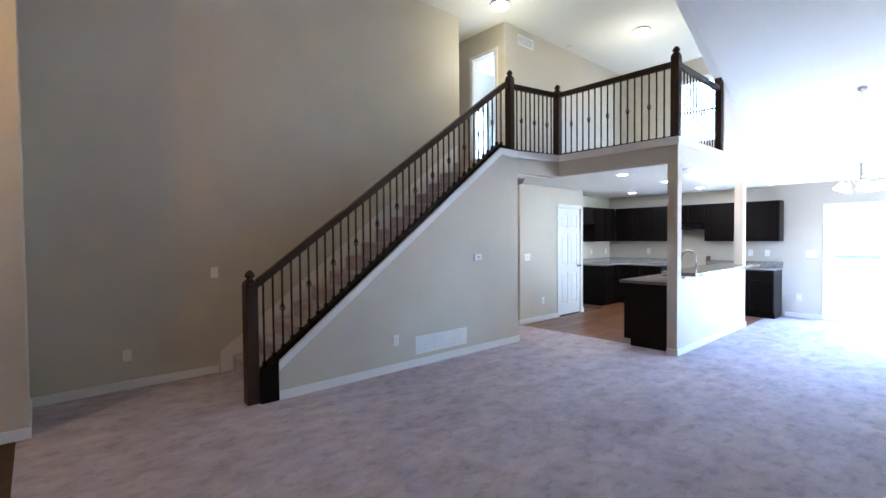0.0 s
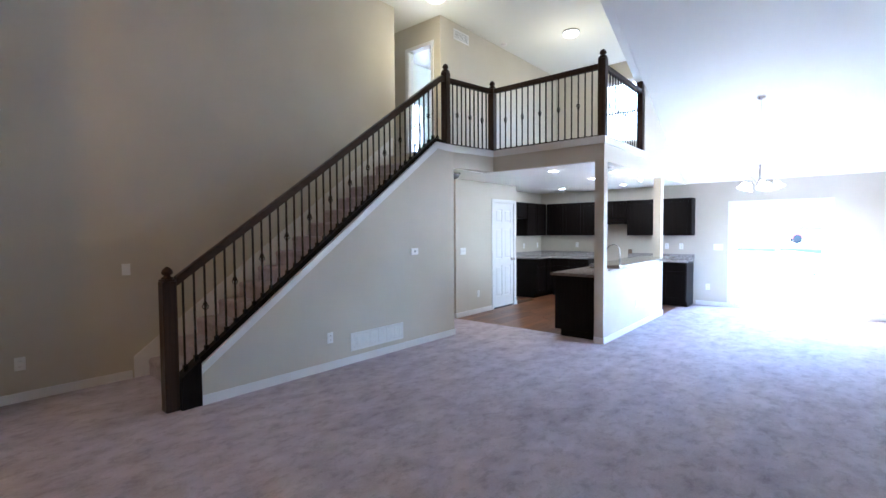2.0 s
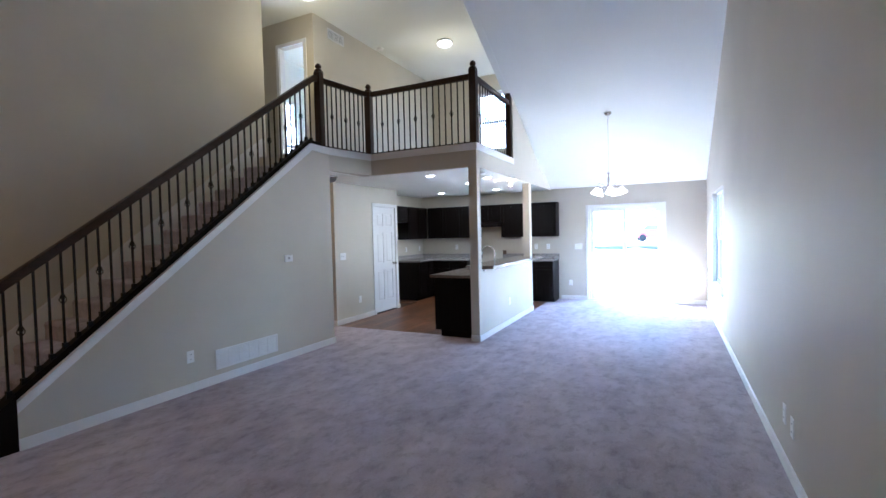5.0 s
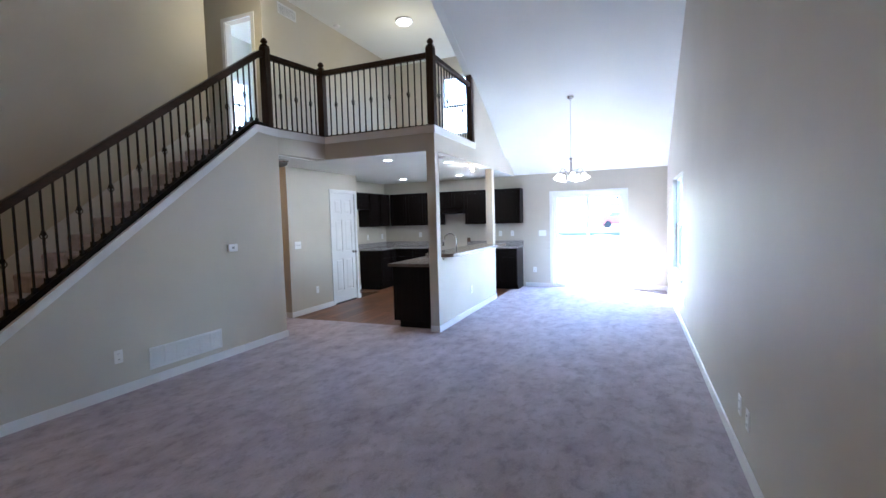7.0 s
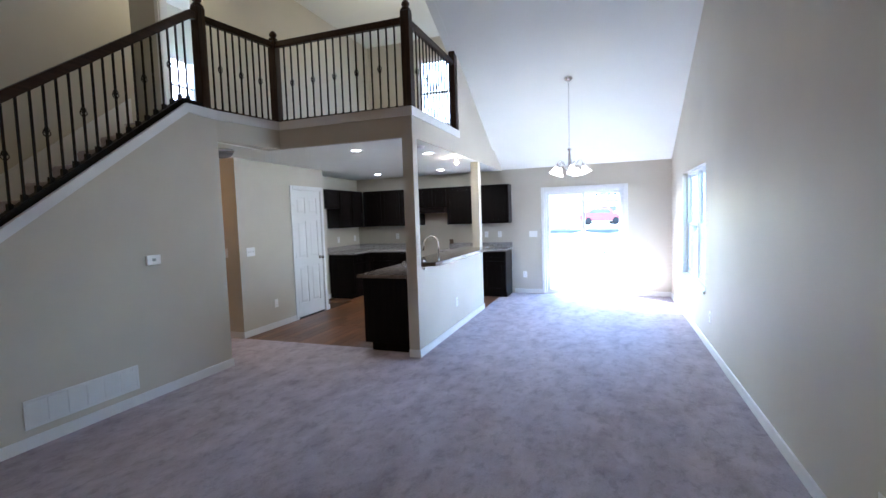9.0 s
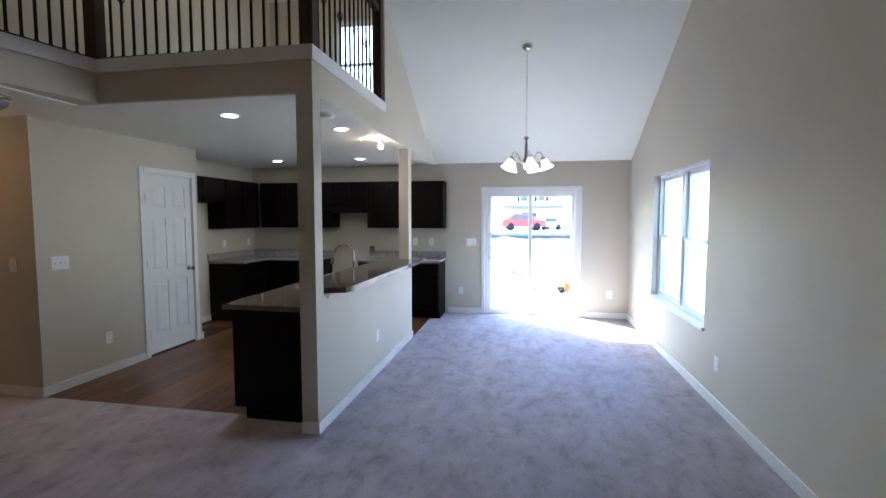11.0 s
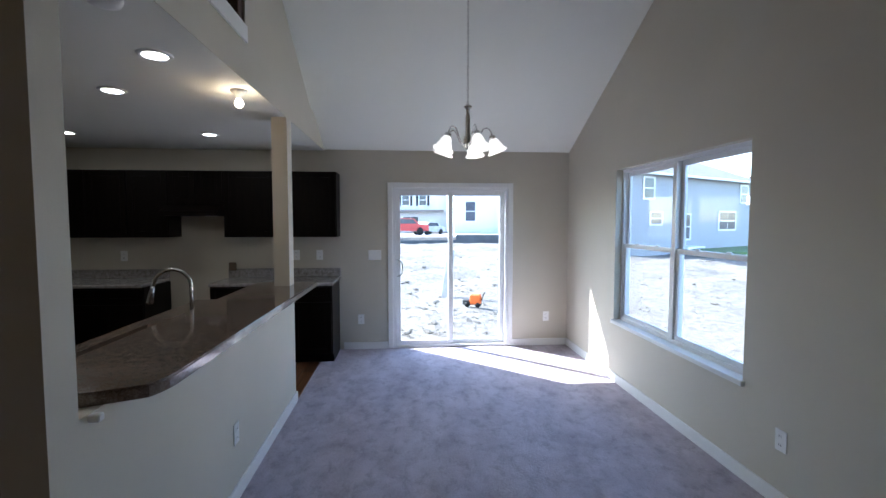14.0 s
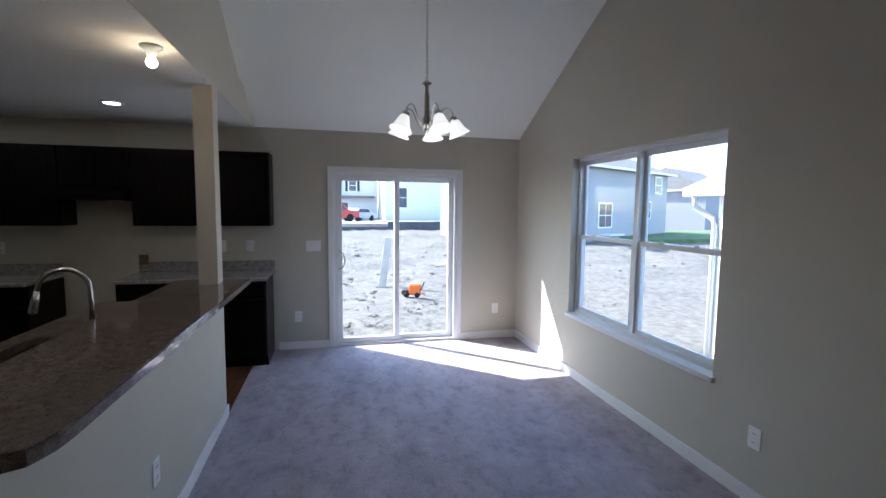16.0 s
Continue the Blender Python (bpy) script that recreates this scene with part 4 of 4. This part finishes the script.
def house(label, place, turn, w, d, h, rh, siding, windows, laps=0.3, gable=False, door=None, band=None, shutters=False):
    """A house whose front runs along x from the place and faces -y before the turn; windows: (x, z, width, height)."""
    c = thing("house", place, label, "house", "houses", turn)
    bm = B((0, w, 0, d, 0, h))
    z = laps
    while z < h:
        box(bm, -0.02, w + 0.02, -0.02, d + 0.02, z - 0.02, z)
        z += laps
    part("wall", bm, siding, c)
    e = 0.45
    bm = bmesh.new()
    a = [bm.verts.new(p) for p in ((-e, -e, h), (w + e, -e, h), (w + e, d + e, h), (-e, d + e, h))]
    in_ = 0.0 if gable else d / 2
    t1, t2 = bm.verts.new((in_ - (e if gable else 0), d / 2, h + rh)), bm.verts.new((w - in_ + (e if gable else 0), d / 2, h + rh))
    for f in ((a[0], a[1], t2, t1), (a[2], a[3], t1, t2), (a[1], a[2], t2), (a[3], a[0], t1), (a[3], a[2], a[1], a[0])):
        bm.faces.new(f)
    part("roof", bm, ROOF, c)
    part("gutter", B((-e, w + e, -e - 0.1, -e, h - 0.12, h + 0.02), (-e - 0.02, -e, -e, d + e, h - 0.12, h + 0.02), (w + e, w + e + 0.02, -e, d + e, h - 0.12, h + 0.02)), VINYL, c)
    for x, z, ww, hh in windows:
        fr = part("window", B((x - 0.1, x + ww + 0.1, -0.06, -0.022, z - 0.1, z + hh + 0.1)), VINYL, c)
        if shutters and z > 3:
            for xs_ in (x - 0.45, x + ww + 0.13):
                part("shutter", B((xs_, xs_ + 0.32, -0.07, -0.022, z - 0.05, z + hh + 0.05)), DARK, c, "dark window shutter")
        n = 2 if ww > 1.3 else 1
        for i in range(n):
            xa, xb = x + i * ww / n + 0.03, x + (i + 1) * ww / n - 0.03
            for za, zb in ((z, z + hh / 2 - 0.03), (z + hh / 2 + 0.03, z + hh)):
                part("pane", B((xa, xb, -0.07, -0.0601, za, zb)), WINGLASS, fr)
    if band:
        part("porch_roof", B((band[0], band[1], -1.2, -0.022, band[2], band[2] + 0.3)), ROOF, c)
    return c


a_blue = math.atan2(0.882, -0.471)
hb = house("two-storey house with blue-grey siding and a hip roof", (36.9 - 0.471 * 15.2, -24.1 + 0.882 * 15.2, -0.4), a_blue + math.pi, 15.2, 10, 4.85, 2.7, SIDING,
           [(15.2 - 5.1, 1.5, 2.2, 1.15), (15.2 - 2.2, 3.4, 1.0, 1.15), (15.2 - 13.6, 3.4, 0.95, 1.15), (15.2 - 12.9, 1.9, 1.1, 0.65), (15.2 - 10.3, 0.95, 1.6, 1.5)])
part("deck_step", B((15.2 - 10.4, 15.2 - 8.6, -1.0, -0.03, 0.4, 0.5)), TRIM, hb)
house("large pale house with white siding and few windows", (62, -4.5, 0.1), E90, 16, 9, 7.2, 2.4, SIDEW, [(1.4, 1.6, 1.3, 2.4), (8.6, 1.6, 1.3, 2.4)])
house("white two-storey house with a dark porch roof", (70, 14, 0.0), E90, 18.3, 9, 6.2, 2.4, SIDEW, [(12.0, 3.9, 1.0, 1.5), (14.4, 3.9, 1.0, 1.5), (12.1, 0.6, 2.2, 1.7)], band=(9.5, 17.8, 2.95), shutters=True)
house("distant grey house with a gable roof", (44, -34.5, -0.4), a_blue + math.pi, 9, 8, 4.2, 2.4, mat("taupe_siding", (0.27, 0.27, 0.30), 0.7, vary=0.03, scale=1), [], gable=True)
# neighbouring white corner with gutter and downspout
g_ = thing("garage", (0, 0, 0), "white lap-sided building corner with a gutter and downspout", "building")
bm = B((5.2, 10.62, -9.5, -3.45, -0.5, 1.9))
z = -0.3
while z < 1.85:
    prism(bm, [(-3.452, z), (-3.436, z), (-3.452, z + 0.1)], "x", 5.2, 10.62)
    z += 0.105
part("wall", bm, SIDEW, g_)
part("corner_board", B((10.55, 10.64, -3.47, -3.43, -0.5, 1.9)), VINYL, g_)
part("gutter", B((5.0, 11.0, -3.25, -3.13, 1.86, 1.98), bevel=0.01), VINYL, g_)
bm = bmesh.new()
prism(bm, [(-3.14, 1.985), (-6.5, 3.3), (-9.8, 1.985)], "x", 5.0, 11.0)
part("roof", bm, ROOF, g_)
part("downspout", tube(bmesh.new(), [(10.85, -3.2, 1.87), (10.85, -3.22, 1.72), (10.68, -3.38, 1.55), (10.66, -3.40, 1.45), (10.66, -3.40, -0.4)], 0.04, 8), VINYL, g_)
# silt fence, street, car, machine, pole
struct("trim", B((48.0, 48.1, -40, -3.2, -0.6, 0.38), (48.0, 48.1, -3.2, 30, -0.6, -0.12)), ASPHALT, "low dark silt fence at the lot edge")
struct("road", B((51, 60, -60, 80, 0.0, 0.13)), GRAVEL, "pale concrete road between the lots")
struct("grass", B((30.0, 41.0, -30, -15.5, -0.6, -0.15)), GRASS, "strip of dry grass by the blue house")


def car(place, turn, material, label):
    c = thing("car", place, label, "car", "", turn)
    bm = bmesh.new()
    prism(bm, [(0, 0.35), (4.4, 0.35), (4.4, 0.85), (3.4, 0.95), (2.9, 1.4), (1.2, 1.45), (0.4, 0.95), (0, 0.9)], "y", -0.85, 0.85)
    part("body", bm, material, c)
    bm = bmesh.new()
    prism(bm, [(0.75, 0.97), (3.2, 0.97), (2.82, 1.34), (1.3, 1.38)], "y", -0.86, 0.86)
    part("side_window", bm, WINGLASS, c)
    for x in (0.85, 3.5):
        for y in (-0.8, 0.8):
            bm = lathe(bmesh.new(), [(0.2, -0.1), (0.33, -0.09), (0.33, 0.09), (0.2, 0.1)], n=18)
            local(bm, Matrix.Translation((x, y, 0.33)) @ Matrix.Rotation(radians(90), 4, "X"))
            part("wheel", bm, IRON, c)
    return c


car((56.0, 3.9, 0.13), radians(-80), PAINTRED, "red car parked on the street by the white house").scale = (1.1, 1.1, 1.3)
car((56.6, 0.3, 0.13), radians(-40), GRAVEL, "pale grey car parked beside the red car")
m_ = thing("trencher", (15.7, -0.05, ground_z(15.7, -0.05)), "small orange machine standing on the bare dirt", "machine", "", radians(70))
m_.scale = (0.5, 0.5, 0.5)
part("body", B((-0.28, 0.25, -0.2, 0.2, 0.12, 0.62), bevel=0.06), ORANGE, m_)
part("engine", B((0.26, 0.6, -0.16, 0.16, 0.1, 0.34), bevel=0.04), DARK, m_)
part("handle", tube(bmesh.new(), [(-0.28, 0.15, 0.3), (-0.45, 0.15, 0.72), (-0.45, -0.15, 0.72), (-0.28, -0.15, 0.3)], 0.015, 6), IRON, m_)
for x in (-0.15, 0.35):
    bm = lathe(bmesh.new(), [(0.05, -0.24), (0.12, -0.23), (0.12, 0.23), (0.05, 0.24)], n=14)
    part("wheel", local(bm, Matrix.Translation((x, 0, 0.12)) @ Matrix.Rotation(radians(90), 4, "X")), IRON, m_)
w_ = thing("leaning_board", (17.3, 0.55, ground_z(17.3, 0.55) - 0.05), "pale wooden board standing tilted in the dirt", "board")
bm = local(B((-0.02, 0.02, -0.1, 0.1, 0, 1.35), bevel=0.004), Matrix.Rotation(radians(8), 4, "X"))
part("plank", bm, GRAVEL, w_)

# ---- floor planks, last ----
pw, pl = 0.125, 1.25
rnd = random.Random(4)
cache = {}
y = 2.608
while y < 5.99:
    x = 6.48 - rnd.random() * pl
    wy = min(pw, 6.02 - y)
    while x < XE:
        a, b = max(x, 6.48), min(x + pl, XE)
        if b - a > 0.05 and not (y > 5.3 and a < 8.3):
            key = (round(b - a, 2), round(wy, 3))
            if key not in cache:
                bm = B((0.001, key[0] - 0.001, 0.001, wy - 0.001, -0.008, 0), bevel=0.0008)
                me = bpy.data.meshes.new("plank")
                bm.to_mesh(me), bm.free()
                me.materials.append(PLANK)
                cache[key] = me
            ob = new("plank", cache[key])
            ob.location = (a, y, 0.001)
            ob.parent = wood
        x += pl
    y += pw
